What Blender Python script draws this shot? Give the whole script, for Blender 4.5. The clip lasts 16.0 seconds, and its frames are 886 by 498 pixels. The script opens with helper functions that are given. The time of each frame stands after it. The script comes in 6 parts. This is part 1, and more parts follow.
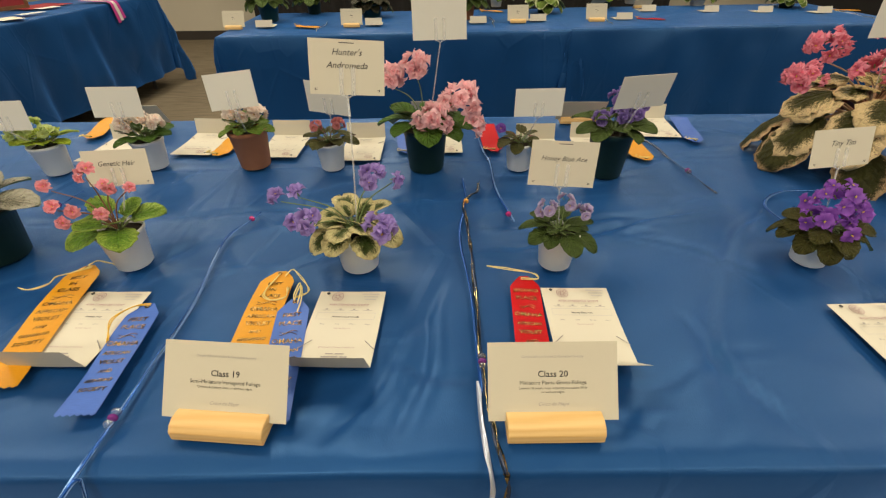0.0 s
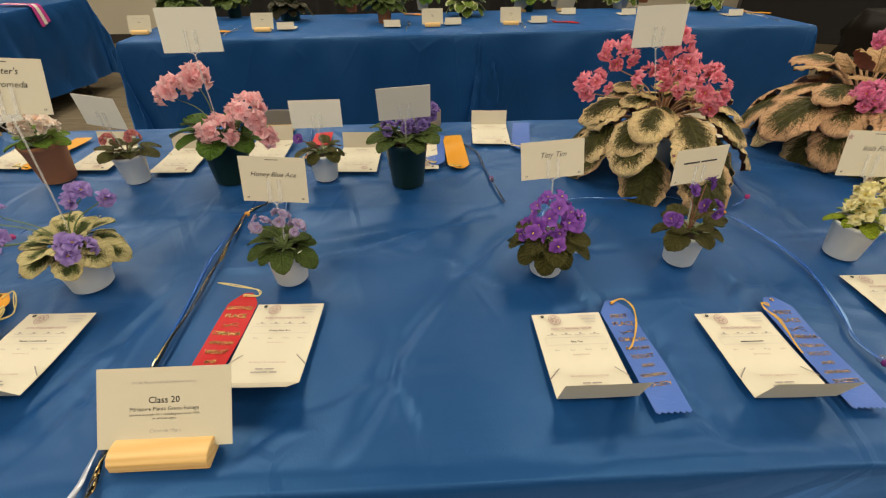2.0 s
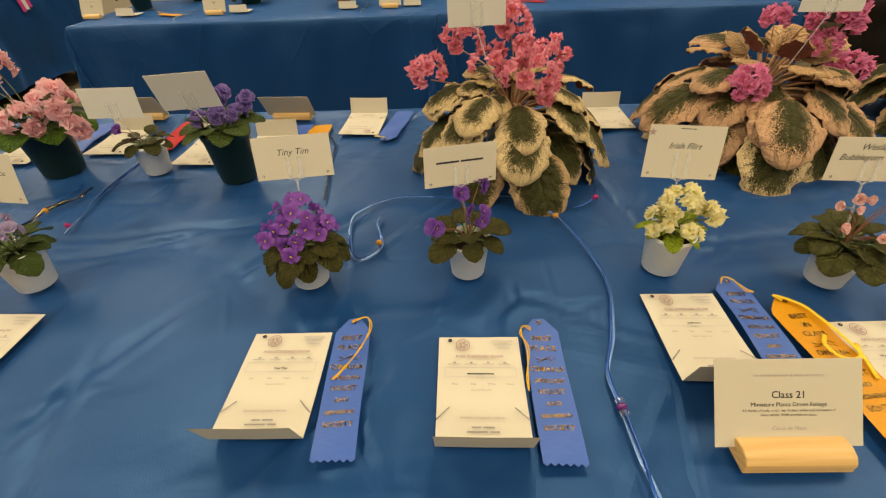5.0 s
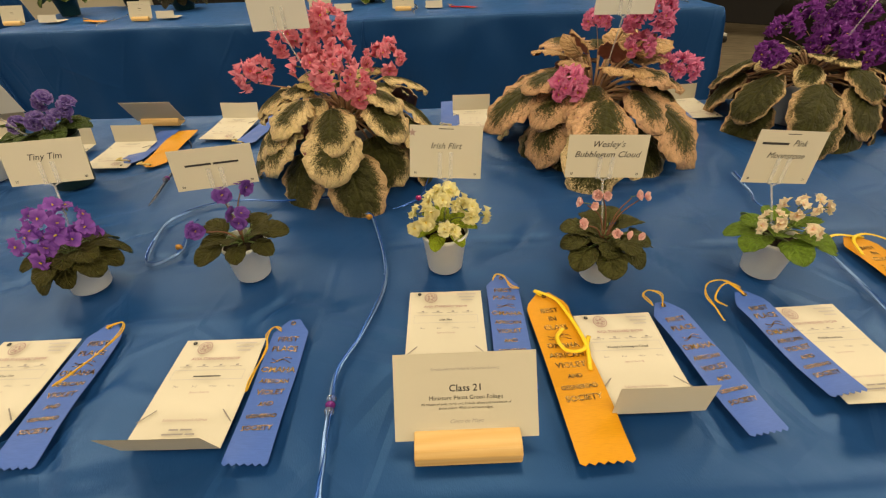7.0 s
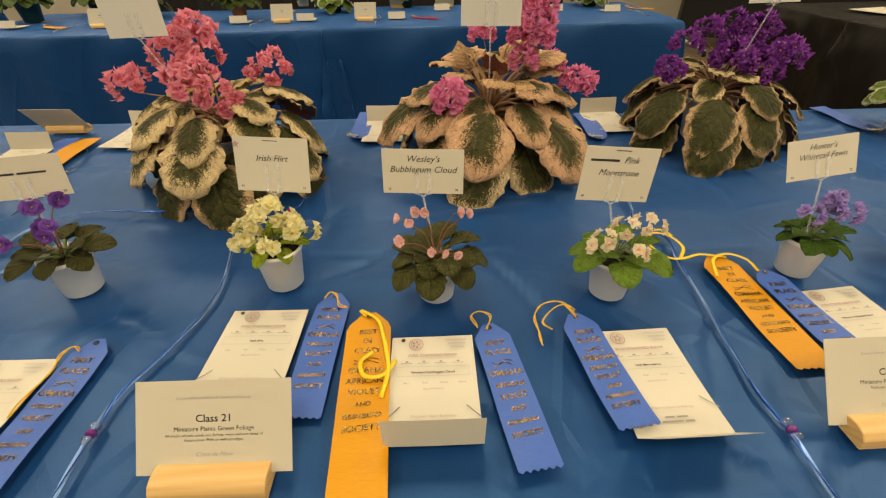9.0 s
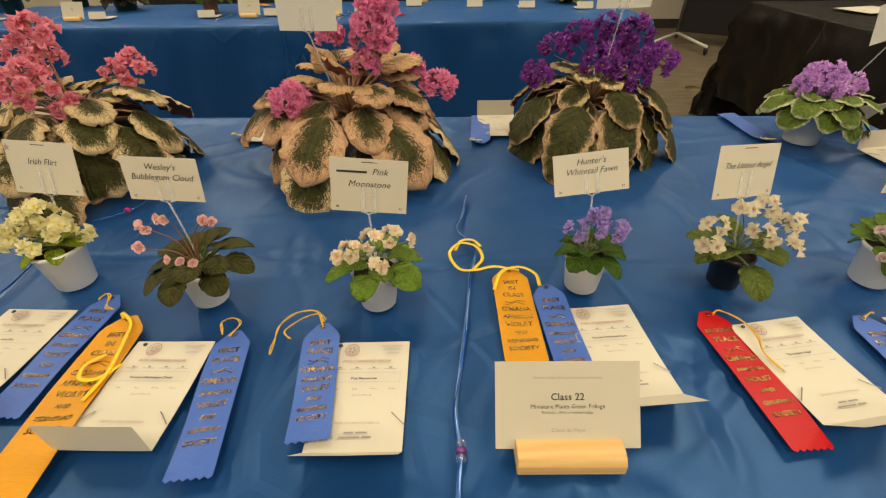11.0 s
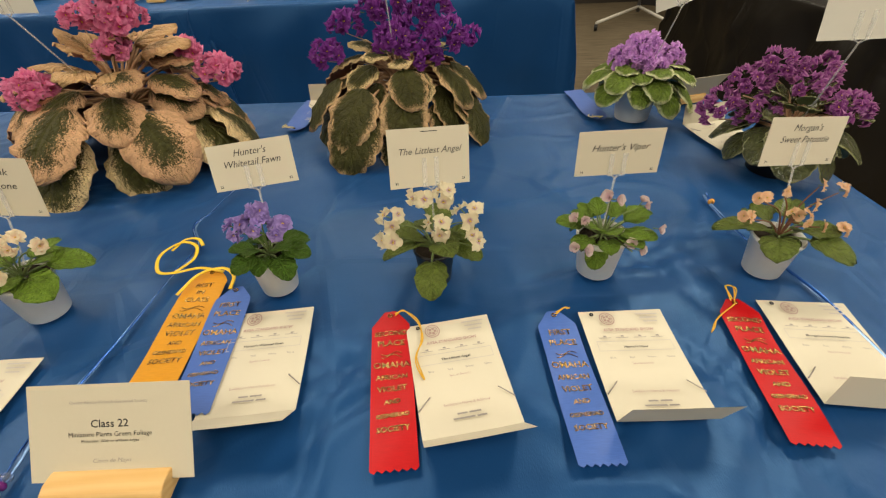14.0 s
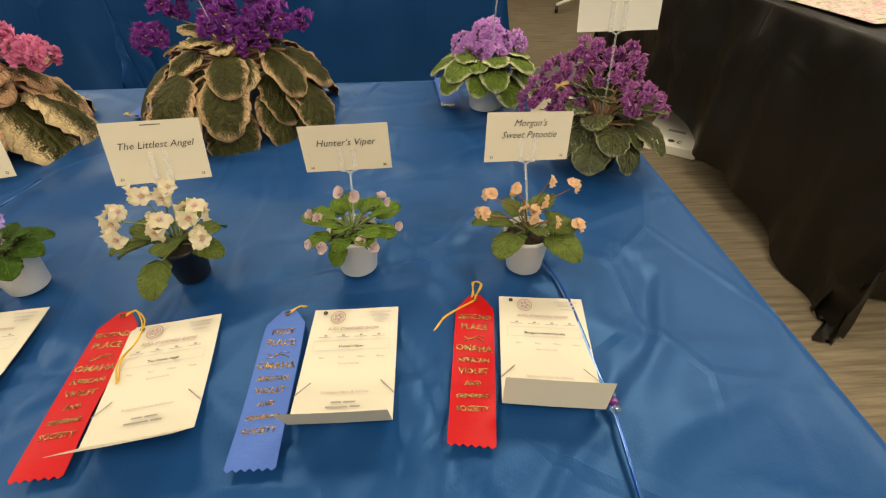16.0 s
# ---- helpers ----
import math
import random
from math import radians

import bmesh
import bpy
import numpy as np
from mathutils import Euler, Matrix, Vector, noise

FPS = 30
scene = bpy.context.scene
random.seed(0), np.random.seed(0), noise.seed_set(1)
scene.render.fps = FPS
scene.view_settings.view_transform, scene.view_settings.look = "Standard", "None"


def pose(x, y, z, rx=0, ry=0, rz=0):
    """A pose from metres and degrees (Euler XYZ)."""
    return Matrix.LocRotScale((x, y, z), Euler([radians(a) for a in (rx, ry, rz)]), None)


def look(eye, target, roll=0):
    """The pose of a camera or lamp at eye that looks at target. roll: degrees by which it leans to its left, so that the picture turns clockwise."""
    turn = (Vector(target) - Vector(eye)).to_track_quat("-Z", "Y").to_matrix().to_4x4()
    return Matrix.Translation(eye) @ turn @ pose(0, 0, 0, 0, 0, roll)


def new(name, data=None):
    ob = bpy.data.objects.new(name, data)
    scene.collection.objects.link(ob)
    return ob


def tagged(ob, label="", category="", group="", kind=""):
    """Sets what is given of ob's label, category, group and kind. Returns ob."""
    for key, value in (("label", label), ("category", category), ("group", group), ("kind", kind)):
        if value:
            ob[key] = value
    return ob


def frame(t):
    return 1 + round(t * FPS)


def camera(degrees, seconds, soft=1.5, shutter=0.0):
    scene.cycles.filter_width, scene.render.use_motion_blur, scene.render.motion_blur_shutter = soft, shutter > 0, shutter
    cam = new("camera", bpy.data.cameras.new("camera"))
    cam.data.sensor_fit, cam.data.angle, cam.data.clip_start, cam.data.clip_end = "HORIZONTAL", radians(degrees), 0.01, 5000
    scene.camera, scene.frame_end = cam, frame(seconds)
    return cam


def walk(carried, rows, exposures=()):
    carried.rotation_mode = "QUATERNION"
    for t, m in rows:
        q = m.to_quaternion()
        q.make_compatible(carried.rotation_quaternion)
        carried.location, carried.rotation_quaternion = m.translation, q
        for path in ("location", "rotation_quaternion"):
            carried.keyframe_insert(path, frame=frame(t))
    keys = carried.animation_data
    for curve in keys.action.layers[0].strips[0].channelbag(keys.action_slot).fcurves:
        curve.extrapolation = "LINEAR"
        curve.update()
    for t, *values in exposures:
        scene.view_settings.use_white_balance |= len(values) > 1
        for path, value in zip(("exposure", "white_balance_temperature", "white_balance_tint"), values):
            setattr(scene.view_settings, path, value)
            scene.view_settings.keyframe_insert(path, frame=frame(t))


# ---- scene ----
cam = camera(90.4, 16.0, 1.2)
PATH = [
    (0, (-0.997, -0.231, 1.138), (-0.996, 1.396, -0.023), -0.7),
    (0.5, (-0.927, -0.232, 1.144), (-0.943, 1.4, -0.012), -1.1),
    (1, (-0.815, -0.242, 1.157), (-0.818, 1.394, 0.007), -1.2),
    (1.5, (-0.731, -0.243, 1.157), (-0.712, 1.391, 0.005), -1.2),
    (2, (-0.633, -0.225, 1.149), (-0.566, 1.402, -0.012), -0.5),
    (2.5, (-0.523, -0.177, 1.133), (-0.454, 1.441, -0.04), -0.3),
    (3, (-0.461, -0.155, 1.113), (-0.425, 1.454, -0.076), -0.7),
    (5.5, (-0.193, -0.162, 1.128), (-0.226, 1.429, -0.083), -1.7),
    (6, (-0.096, -0.168, 1.126), (-0.097, 1.429, -0.078), -1.4),
    (6.5, (-0.037, -0.169, 1.12), (-0.028, 1.431, -0.079), -1.6),
    (7, (-0.005, -0.168, 1.118), (0.024, 1.435, -0.077), -1.5),
    (7.5, (0.022, -0.163, 1.112), (0.064, 1.444, -0.078), -1.3),
    (8, (0.059, -0.161, 1.109), (0.12, 1.456, -0.066), -0.8),
    (8.5, (0.122, -0.156, 1.112), (0.17, 1.468, -0.055), -0.9),
    (9, (0.201, -0.15, 1.109), (0.239, 1.478, -0.053), -0.7),
    (11.5, (0.558, -0.142, 1.123), (0.512, 1.466, -0.065), -0.7),
    (12, (0.602, -0.142, 1.116), (0.575, 1.465, -0.075), -1.0),
    (12.5, (0.676, -0.135, 1.115), (0.666, 1.474, -0.074), -1.2),
    (13, (0.764, -0.125, 1.114), (0.757, 1.469, -0.095), -1.4),
    (13.5, (0.847, -0.105, 1.101), (0.82, 1.475, -0.125), -2.1),
    (14, (0.877, -0.093, 1.099), (0.853, 1.477, -0.14), -2.2),
    (14.5, (0.942, -0.084, 1.105), (0.931, 1.462, -0.164), -1.8),
    (15, (1.038, -0.072, 1.108), (1.035, 1.459, -0.178), -1.5),
    (15.5, (1.122, -0.078, 1.1), (1.134, 1.452, -0.188), -1.4),
    (16, (1.146, -0.082, 1.098), (1.181, 1.44, -0.199), -1.1),
]
BALANCE = ((0, 0.05, 6050, 10), (3, 0.05, 6150, 10), (5.5, 0, 6950, 10), (9, 0, 6750, 10), (11.5, 0, 6300, 10), (13, 0, 6050, 10), (14.5, 0.05, 6150, 10), (16, 0.14, 6300, 10))
walk(cam, [(t, look(eye, target, roll)) for t, eye, target, roll in PATH], BALANCE)

# ---- world and light ----
world = bpy.data.worlds.new("world")
scene.world = world
world.use_nodes = True
world.node_tree.nodes["Background"].inputs["Color"].default_value = (1.0, 0.93, 0.82, 1)
world.node_tree.nodes["Background"].inputs["Strength"].default_value = 0.02
LAMP_WATTS = 12.4


def ceiling_lamp(x, y, w, d, watts):
    data = bpy.data.lights.new("ceiling_lamp", "AREA")
    data.shape, data.size, data.size_y = "RECTANGLE", w, d
    data.energy, data.color = watts, (1.0, 0.868, 0.650)
    data.spread = radians(160)
    new("ceiling_lamp", data).matrix_world = pose(x, y, 2.66)


# ---- mesh helpers ----
TOP = 0.74


def mesh_from(name, bm, *mats):
    me = bpy.data.meshes.new(name)
    bm.to_mesh(me)
    bm.free()
    for m in mats:
        me.materials.append(m)
    return me


def put(name, me, parent=None, m=None, label=""):
    ob = new(name, me)
    if parent is not None:
        ob.parent = parent
    if m is not None:
        ob.matrix_basis = m
    return tagged(ob, label)


def part(name, bm, mat, parent, label="", m=None):
    return put(name, mesh_from(name, bm, *(mat if isinstance(mat, (list, tuple)) else (mat,))), parent, m, label)


def thing(name, m, label, category, group="", kind=""):
    ob = new(name)
    ob.empty_display_size = 0.02
    ob.matrix_basis = m
    return tagged(ob, label, category, group, kind)


def smooth(bm):
    for f in bm.faces:
        f.smooth = True
    return bm


def grid(bm, rows, close_v=False, slot=0):
    """Faces over rows of vertices."""
    for a, b in zip(rows, rows[1:]):
        n = len(a)
        for i in range(n if close_v else n - 1):
            j = (i + 1) % n
            f = bm.faces.new((a[i], a[j], b[j], b[i]))
            f.smooth, f.material_index = True, slot
    return bm


def lathe(bm, profile, n=28, slot=0):
    rows = [[bm.verts.new((r * math.cos(2 * math.pi * k / n), r * math.sin(2 * math.pi * k / n), z)) for k in range(n)] for r, z in profile]
    grid(bm, rows, True, slot)
    return rows


def tube(bm, pts, r, n=6, slot=0, flat=1.0, taper=1.0):
    """A round or flattened cord along points."""
    pts = [Vector(p) for p in pts]
    rows, up = [], Vector((0, 0, 1))
    for k, p in enumerate(pts):
        d = (pts[min(k + 1, len(pts) - 1)] - pts[max(k - 1, 0)]).normalized()
        side = d.cross(up)
        side = side.normalized() if side.length > 1e-4 else Vector((1, 0, 0))
        nor = side.cross(d)
        q = r * (1 + (taper - 1) * k / max(1, len(pts) - 1))
        rows.append([bm.verts.new(p + side * (q * math.cos(2 * math.pi * a / n)) + nor * (q * flat * math.sin(2 * math.pi * a / n))) for a in range(n)])
    grid(bm, rows, True, slot)
    for row in (rows[0][::-1], rows[-1]):
        bm.faces.new(row).material_index = slot
    return bm


def curve_points(pts, step=4):
    """A smooth line through points (Catmull-Rom)."""
    pts = [Vector(p) for p in pts]
    ext = [pts[0] * 2 - pts[1], *pts, pts[-1] * 2 - pts[-2]]
    out = []
    for a, b, c, d in zip(ext, ext[1:], ext[2:], ext[3:]):
        for k in range(step):
            t = k / step
            out.append(0.5 * (2 * b + (c - a) * t + (2 * a - 5 * b + 4 * c - d) * t * t + (3 * b - a - 3 * c + d) * t ** 3))
    return out + [pts[-1]]


def box(bm, x0, x1, y0, y1, z0, z1, bevel=0.0, slot=0):
    vs = bmesh.ops.create_cube(bm, size=1, matrix=Matrix.Translation(((x0 + x1) / 2, (y0 + y1) / 2, (z0 + z1) / 2)) @ Matrix.Diagonal((x1 - x0, y1 - y0, z1 - z0, 1)))["verts"]
    for f in {f for v in vs for f in v.link_faces}:
        f.material_index = slot
    if bevel:
        bmesh.ops.bevel(bm, geom=list({e for v in vs for e in v.link_edges}), offset=bevel, segments=2, affect="EDGES")
    return bm


def bar(bm, x0, x1, y0, y1, z=0.0, slot=0):
    f = bm.faces.new([bm.verts.new(p) for p in ((x0, y0, z), (x1, y0, z), (x1, y1, z), (x0, y1, z))])
    f.material_index = slot
    return f


TEXTS = {}


def letters(body, size, shear=0.0, align="CENTER", bold=0.0):
    """Writing as a flat mesh in the XY plane, its baseline at y = 0."""
    key = (body, size, shear, align, bold)
    if key not in TEXTS:
        cu = bpy.data.curves.new("writing", "FONT")
        cu.body, cu.size, cu.shear, cu.align_x, cu.resolution_u, cu.offset = body, size, shear, align, 2, bold
        ob = new("writing", cu)
        bpy.context.view_layer.update()
        TEXTS[key] = bpy.data.meshes.new_from_object(ob.evaluated_get(bpy.context.evaluated_depsgraph_get()))
        bpy.data.objects.remove(ob)
        bpy.data.curves.remove(cu)
    return TEXTS[key]


def add_text(bm, body, size, x, y, z=0.0, shear=0.0, align="CENTER", slot=0, bold=0.0):
    n = len(bm.faces), len(bm.verts)
    bm.from_mesh(letters(body, size, shear, align, bold))
    bm.verts.ensure_lookup_table()
    bm.faces.ensure_lookup_table()
    for v in bm.verts[n[1]:]:
        v.co += Vector((x, y, z))
    for f in bm.faces[n[0]:]:
        f.material_index = slot
    return bm


# ---- materials ----
class Nodes:
    """A node material in the making: call it to add a node, with inputs by name."""

    def __init__(self, name, **principled):
        self.mat = bpy.data.materials.new(name)
        self.mat.use_nodes = True
        self.tree = self.mat.node_tree
        self.bsdf = self.tree.nodes["Principled BSDF"]
        self.set(self.bsdf, **principled)

    def set(self, nd, **ins):
        for k, v in ins.items():
            s = nd.inputs[int(k[1:])] if k[0] == "i" and k[1:].isdigit() else nd.inputs[k.replace("_", " ")]
            if isinstance(v, bpy.types.NodeSocket):
                self.tree.links.new(v, s)
            elif isinstance(v, tuple) and len(v) == 3 and s.type == "RGBA":
                s.default_value = (*v, 1)
            else:
                s.default_value = v
        return nd

    def __call__(self, kind, out=0, op="", **ins):
        nd = self.tree.nodes.new(kind)
        if op:
            nd.operation = op
        return self.set(nd, **ins).outputs[out]

    def math(self, op, a, b=0.0, c=0.0):
        nd = self.tree.nodes.new("ShaderNodeMath")
        nd.operation = op
        self.set(nd, i0=a, i1=b, i2=c)
        return nd.outputs[0]

    def mix(self, fac, a, b, blend="MIX"):
        nd = self.tree.nodes.new("ShaderNodeMix")
        nd.data_type, nd.blend_type = "RGBA", blend
        self.set(nd, i0=fac, i6=a if not isinstance(a, tuple) else (*a[:3], 1), i7=b if not isinstance(b, tuple) else (*b[:3], 1))
        return nd.outputs[2]

    def noise(self, scale, detail=3.0, rough=0.55, vec=None, out=0, dist=0.0):
        nd = self.tree.nodes.new("ShaderNodeTexNoise")
        self.set(nd, Scale=scale, Detail=detail, Roughness=rough, Distortion=dist)
        self.set(nd, Vector=vec if vec is not None else self.coords())
        return nd.outputs[out]

    def coords(self, which="Object"):
        return self.tree.nodes.new("ShaderNodeTexCoord").outputs[which]

    def ramp(self, fac, *stops):
        nd = self.tree.nodes.new("ShaderNodeValToRGB")
        el = nd.color_ramp.elements
        while len(el) < len(stops):
            el.new(0.5)
        for e, (p, c) in zip(el, stops):
            e.position, e.color = p, (*c, 1) if isinstance(c, tuple) else (c, c, c, 1)
        self.set(nd, Fac=fac)
        return nd.outputs[0]

    def mapped(self, scale, which="Object", rot=(0, 0, 0)):
        return self("ShaderNodeMapping", Vector=self.coords(which), Scale=scale, Rotation=rot)

    def bump(self, height, strength=0.3, distance=0.001):
        n = self("ShaderNodeBump", Height=height, Strength=strength, Distance=distance)
        self.set(self.bsdf, Normal=n)

    def random(self):
        return self.tree.nodes.new("ShaderNodeObjectInfo").outputs["Random"]

    def done(self, **ins):
        self.set(self.bsdf, **ins)
        return self.mat


def cloth_material(name, col, rough=0.40, spec=0.8, sheen=0.0):
    """A thin satiny cloth: fine weave, faint cloudiness, and straight packing creases as thin ridges that come and go."""
    n = Nodes(name, Roughness=rough, Sheen_Weight=sheen, Sheen_Roughness=0.45, Sheen_Tint=(0.10, 0.36, 1.0))
    big = n.noise(2.2, 4, 0.6)
    weave = n.noise(900, 2, 0.5, n.mapped((1, 0.35, 1)))
    c = n.mix(n.ramp(big, (0.3, 0.0), (0.7, 1.0)), tuple(v * 0.92 for v in col), tuple(v * 1.1 for v in col))
    c = n.mix(n.math("MULTIPLY", weave, 0.3), c, tuple(v * 0.75 for v in col))

    def creases(scale, width, seed, lo, hi):
        vor = n.tree.nodes.new("ShaderNodeTexVoronoi")
        vor.feature = "DISTANCE_TO_EDGE"
        n.set(vor, Scale=scale, Vector=n("ShaderNodeMapping", Vector=n.coords(), Location=(seed, seed * 1.7, 0), Rotation=(0, 0, seed), Scale=(1.0, 0.7, 0.6)))
        return n.math("MULTIPLY", n.ramp(vor.outputs["Distance"], (0.0, 1.0), (width * 0.5, 0.55), (width, 0.0)), n.ramp(n.noise(2.1, 2, 0.5, n.mapped((1, 1, 1), rot=(0, 0, seed))), (lo, 0.0), (hi, 1.0)))

    sharp = n.math("ADD", creases(3.4, 0.034, 0.7, 0.42, 0.58), n.math("MULTIPLY", creases(7.5, 0.050, 2.3, 0.47, 0.62), 0.55))
    h = n.math("ADD", n.math("MULTIPLY", weave, 0.06), n.math("MULTIPLY", n.noise(14, 3, 0.5), 0.5))
    n.bump(n.math("ADD", h, n.math("MULTIPLY", sharp, 0.62)), 0.7, 0.0034)
    r = n.math("ADD", n.math("MULTIPLY", n.noise(30, 3), 0.14), rough - 0.07)
    return n.done(Base_Color=c, Roughness=r, Specular_IOR_Level=spec, Specular_Tint=(0.25, 0.55, 1.0, 1.0) if col[2] > 0.1 else (1, 1, 1, 1))


CLOTH = cloth_material("blue_satin_tablecloth", (0.0052, 0.0385, 0.138), sheen=0.62)
BLACK_CLOTH = cloth_material("black_plastic_tablecloth", (0.0115, 0.0090, 0.0058), 0.38, 0.28)


def paper_material(name, col, mottling=0.04):
    n = Nodes(name, Roughness=0.62, Specular_IOR_Level=0.25)
    f = n.noise(350, 4, 0.6)
    c = n.mix(n.math("MULTIPLY", f, mottling * 4), col, tuple(v * 0.86 for v in col))
    c = n.mix(n.math("MULTIPLY", n.random(), 0.10), c, tuple(v * 0.9 for v in col))
    n.bump(f, 0.12, 0.0003)
    return n.done(Base_Color=c)


PAPER = paper_material("cream_card_stock", (0.63, 0.58, 0.455))
PAPER_WHITE = paper_material("white_card_stock", (0.68, 0.655, 0.575))


CARD_CREAM = paper_material("yellowish_cream_card", (0.56, 0.51, 0.385))


def plain(name, col, rough=0.5, var=0.12, scale=60, bump=0.0, **kw):
    n = Nodes(name, Roughness=rough, **kw)
    f = n.noise(scale, 4, 0.6)
    c = n.mix(f, tuple(v * (1 - var) for v in col), tuple(min(1, v * (1 + var)) for v in col))
    if bump:
        n.bump(n.noise(scale * 6, 3, 0.6), bump, 0.0008)
    return n.done(Base_Color=c)


INK = plain("black_ink", (0.03, 0.028, 0.03), 0.7, 0.2)
INK_GREY = plain("grey_ink", (0.30, 0.27, 0.25), 0.7, 0.2)
INK_PALE = plain("pale_print", (0.50, 0.46, 0.42), 0.7, 0.15)
INK_RED = plain("faded_red_print", (0.40, 0.27, 0.24), 0.7, 0.2)
def foil(name, col):
    """Stamped metal foil, crinkled finely; its glinting specks and dark gaps are also painted into the colour."""
    n = Nodes(name, Metallic=1.0, Roughness=0.2)
    c = n.mix(n.noise(160, 3, 0.6), tuple(v * 0.45 for v in col), col)
    n.bump(n.noise(420, 3, 0.7), 0.9, 0.0011)
    return n.done(Base_Color=c, Roughness=n.math("ADD", n.math("MULTIPLY", n.noise(90), 0.2), 0.12))


GOLD = foil("gold_foil", (0.46, 0.32, 0.12))


def satin(name, col):
    n = Nodes(name, Roughness=0.42, Specular_IOR_Level=0.28)
    ribs = n.noise(1.0, 2, 0.5, n.mapped((120, 1400, 120)))
    c = n.mix(ribs, tuple(v * 0.82 for v in col), tuple(min(1, v * 1.15) for v in col))
    n.bump(ribs, 0.2, 0.0004)
    return n.done(Base_Color=c, Roughness=n.math("ADD", n.math("MULTIPLY", n.noise(40), 0.15), 0.36))


RIBBON = {"blue": satin("blue_satin_ribbon", (0.058, 0.130, 0.44)), "red": satin("red_satin_ribbon", (0.44, 0.0012, 0.003)), "gold": satin("golden_orange_satin_ribbon", (0.62, 0.275, 0.005))}
YARN = plain("golden_yellow_yarn", (0.72, 0.42, 0.03), 0.75, 0.25, 900, 0.5)
YARN_PALE = plain("pale_yellow_yarn", (0.72, 0.58, 0.22), 0.75, 0.25, 900, 0.5)
YARN_BRIGHT = plain("bright_yellow_ribbon_bow", (0.85, 0.55, 0.01), 0.4, 0.2, 300, 0.3)
# Pale tone and strong mottling paint the glints of a blue ribbon facing light.
CURL_BLUE = plain("metallic_blue_curling_ribbon", (0.025, 0.11, 0.42), 0.24, 0.7, 18, 0.0, Metallic=0.5)
CURL_PALE_LIT = plain("pale_lit_blue_curling_ribbon", (0.17, 0.30, 0.62), 0.28, 0.8, 14, 0.0, Metallic=0.5)
CURL_SILVER = plain("silver_curling_ribbon", (0.55, 0.58, 0.66), 0.3, 0.4, 25, 0.0, Metallic=0.5)
CURL_DARK = plain("dark_blue_curling_ribbon", (0.012, 0.025, 0.06), 0.25, 0.5, 25)
CURL_GOLD = plain("gold_and_black_curling_ribbon", (0.42, 0.34, 0.17), 0.20, 0.9, 45, 0.0, Metallic=1.0)
BEAD_PURPLE = plain("purple_glass_bead", (0.14, 0.02, 0.16), 0.1, 0.3, 300)
BEAD_PINK = plain("magenta_bead", (0.45, 0.03, 0.16), 0.12, 0.3, 300)
BEAD_AMBER = plain("amber_bead", (0.60, 0.28, 0.05), 0.12, 0.3, 300)


def clear(name, tint, rough=0.06):
    n = Nodes(name, Base_Color=tint, Roughness=rough, IOR=1.45, Transmission_Weight=0.92)
    return n.done()


ACRYLIC = Nodes("clear_acrylic", Base_Color=(0.85, 0.84, 0.80), Roughness=0.15, Alpha=0.28).done()
BEAD_CLEAR = clear("clear_glass_bead", (0.90, 0.92, 1.0), 0.04)


def pine_material():
    n = Nodes("pale_pine_wood", Roughness=0.5)
    rings = n.tree.nodes.new("ShaderNodeTexWave")
    rings.wave_type, rings.bands_direction = "BANDS", "Z"
    shift = n("ShaderNodeCombineXYZ", X=n.math("MULTIPLY", n.random(), 5.0), Z=n.math("MULTIPLY", n.random(), 3.0))
    at = n("ShaderNodeVectorMath", op="ADD", i0=n("ShaderNodeMapping", Vector=n.coords(), Scale=(9, 60, 60), Rotation=(0.5, 0.12, 0.10)), i1=shift)
    n.set(rings, Vector=at, Scale=0.8, Distortion=4.0, Detail=2.5, Detail_Scale=0.9)
    c = n.mix(n.math("MULTIPLY", rings.outputs["Fac"], 0.75), (0.64, 0.40, 0.13), (0.76, 0.54, 0.23))
    c = n.mix(n.math("MULTIPLY", n.noise(1, 4, 0.6, n.mapped((30, 500, 500))), 0.4), c, (0.55, 0.33, 0.12))
    c = n.mix(n.math("MULTIPLY", n.random(), 0.35), c, (0.60, 0.33, 0.10))
    n.bump(n.noise(1, 4, 0.6, n.mapped((30, 500, 500))), 0.2, 0.0005)
    return n.done(Base_Color=c)


PINE = pine_material()
POT_WHITE = plain("white_plastic_pot", (0.86, 0.85, 0.80), 0.35, 0.05, 40, 0.05)
POT_GREEN = plain("dark_green_plastic_pot", (0.010, 0.028, 0.018), 0.4, 0.2, 30, 0.1)
POT_BLACK = plain("black_plastic_pot", (0.010, 0.010, 0.011), 0.38, 0.2, 30, 0.1)
POT_TERRACOTTA = plain("terracotta_clay_pot", (0.40, 0.16, 0.07), 0.75, 0.15, 35, 0.4)
POT_BLUE = plain("deep_blue_green_ceramic_pot", (0.012, 0.05, 0.055), 0.3, 0.2, 30, 0.05)
SOIL = plain("dark_potting_soil", (0.030, 0.018, 0.010), 0.95, 0.7, 400, 1.0)


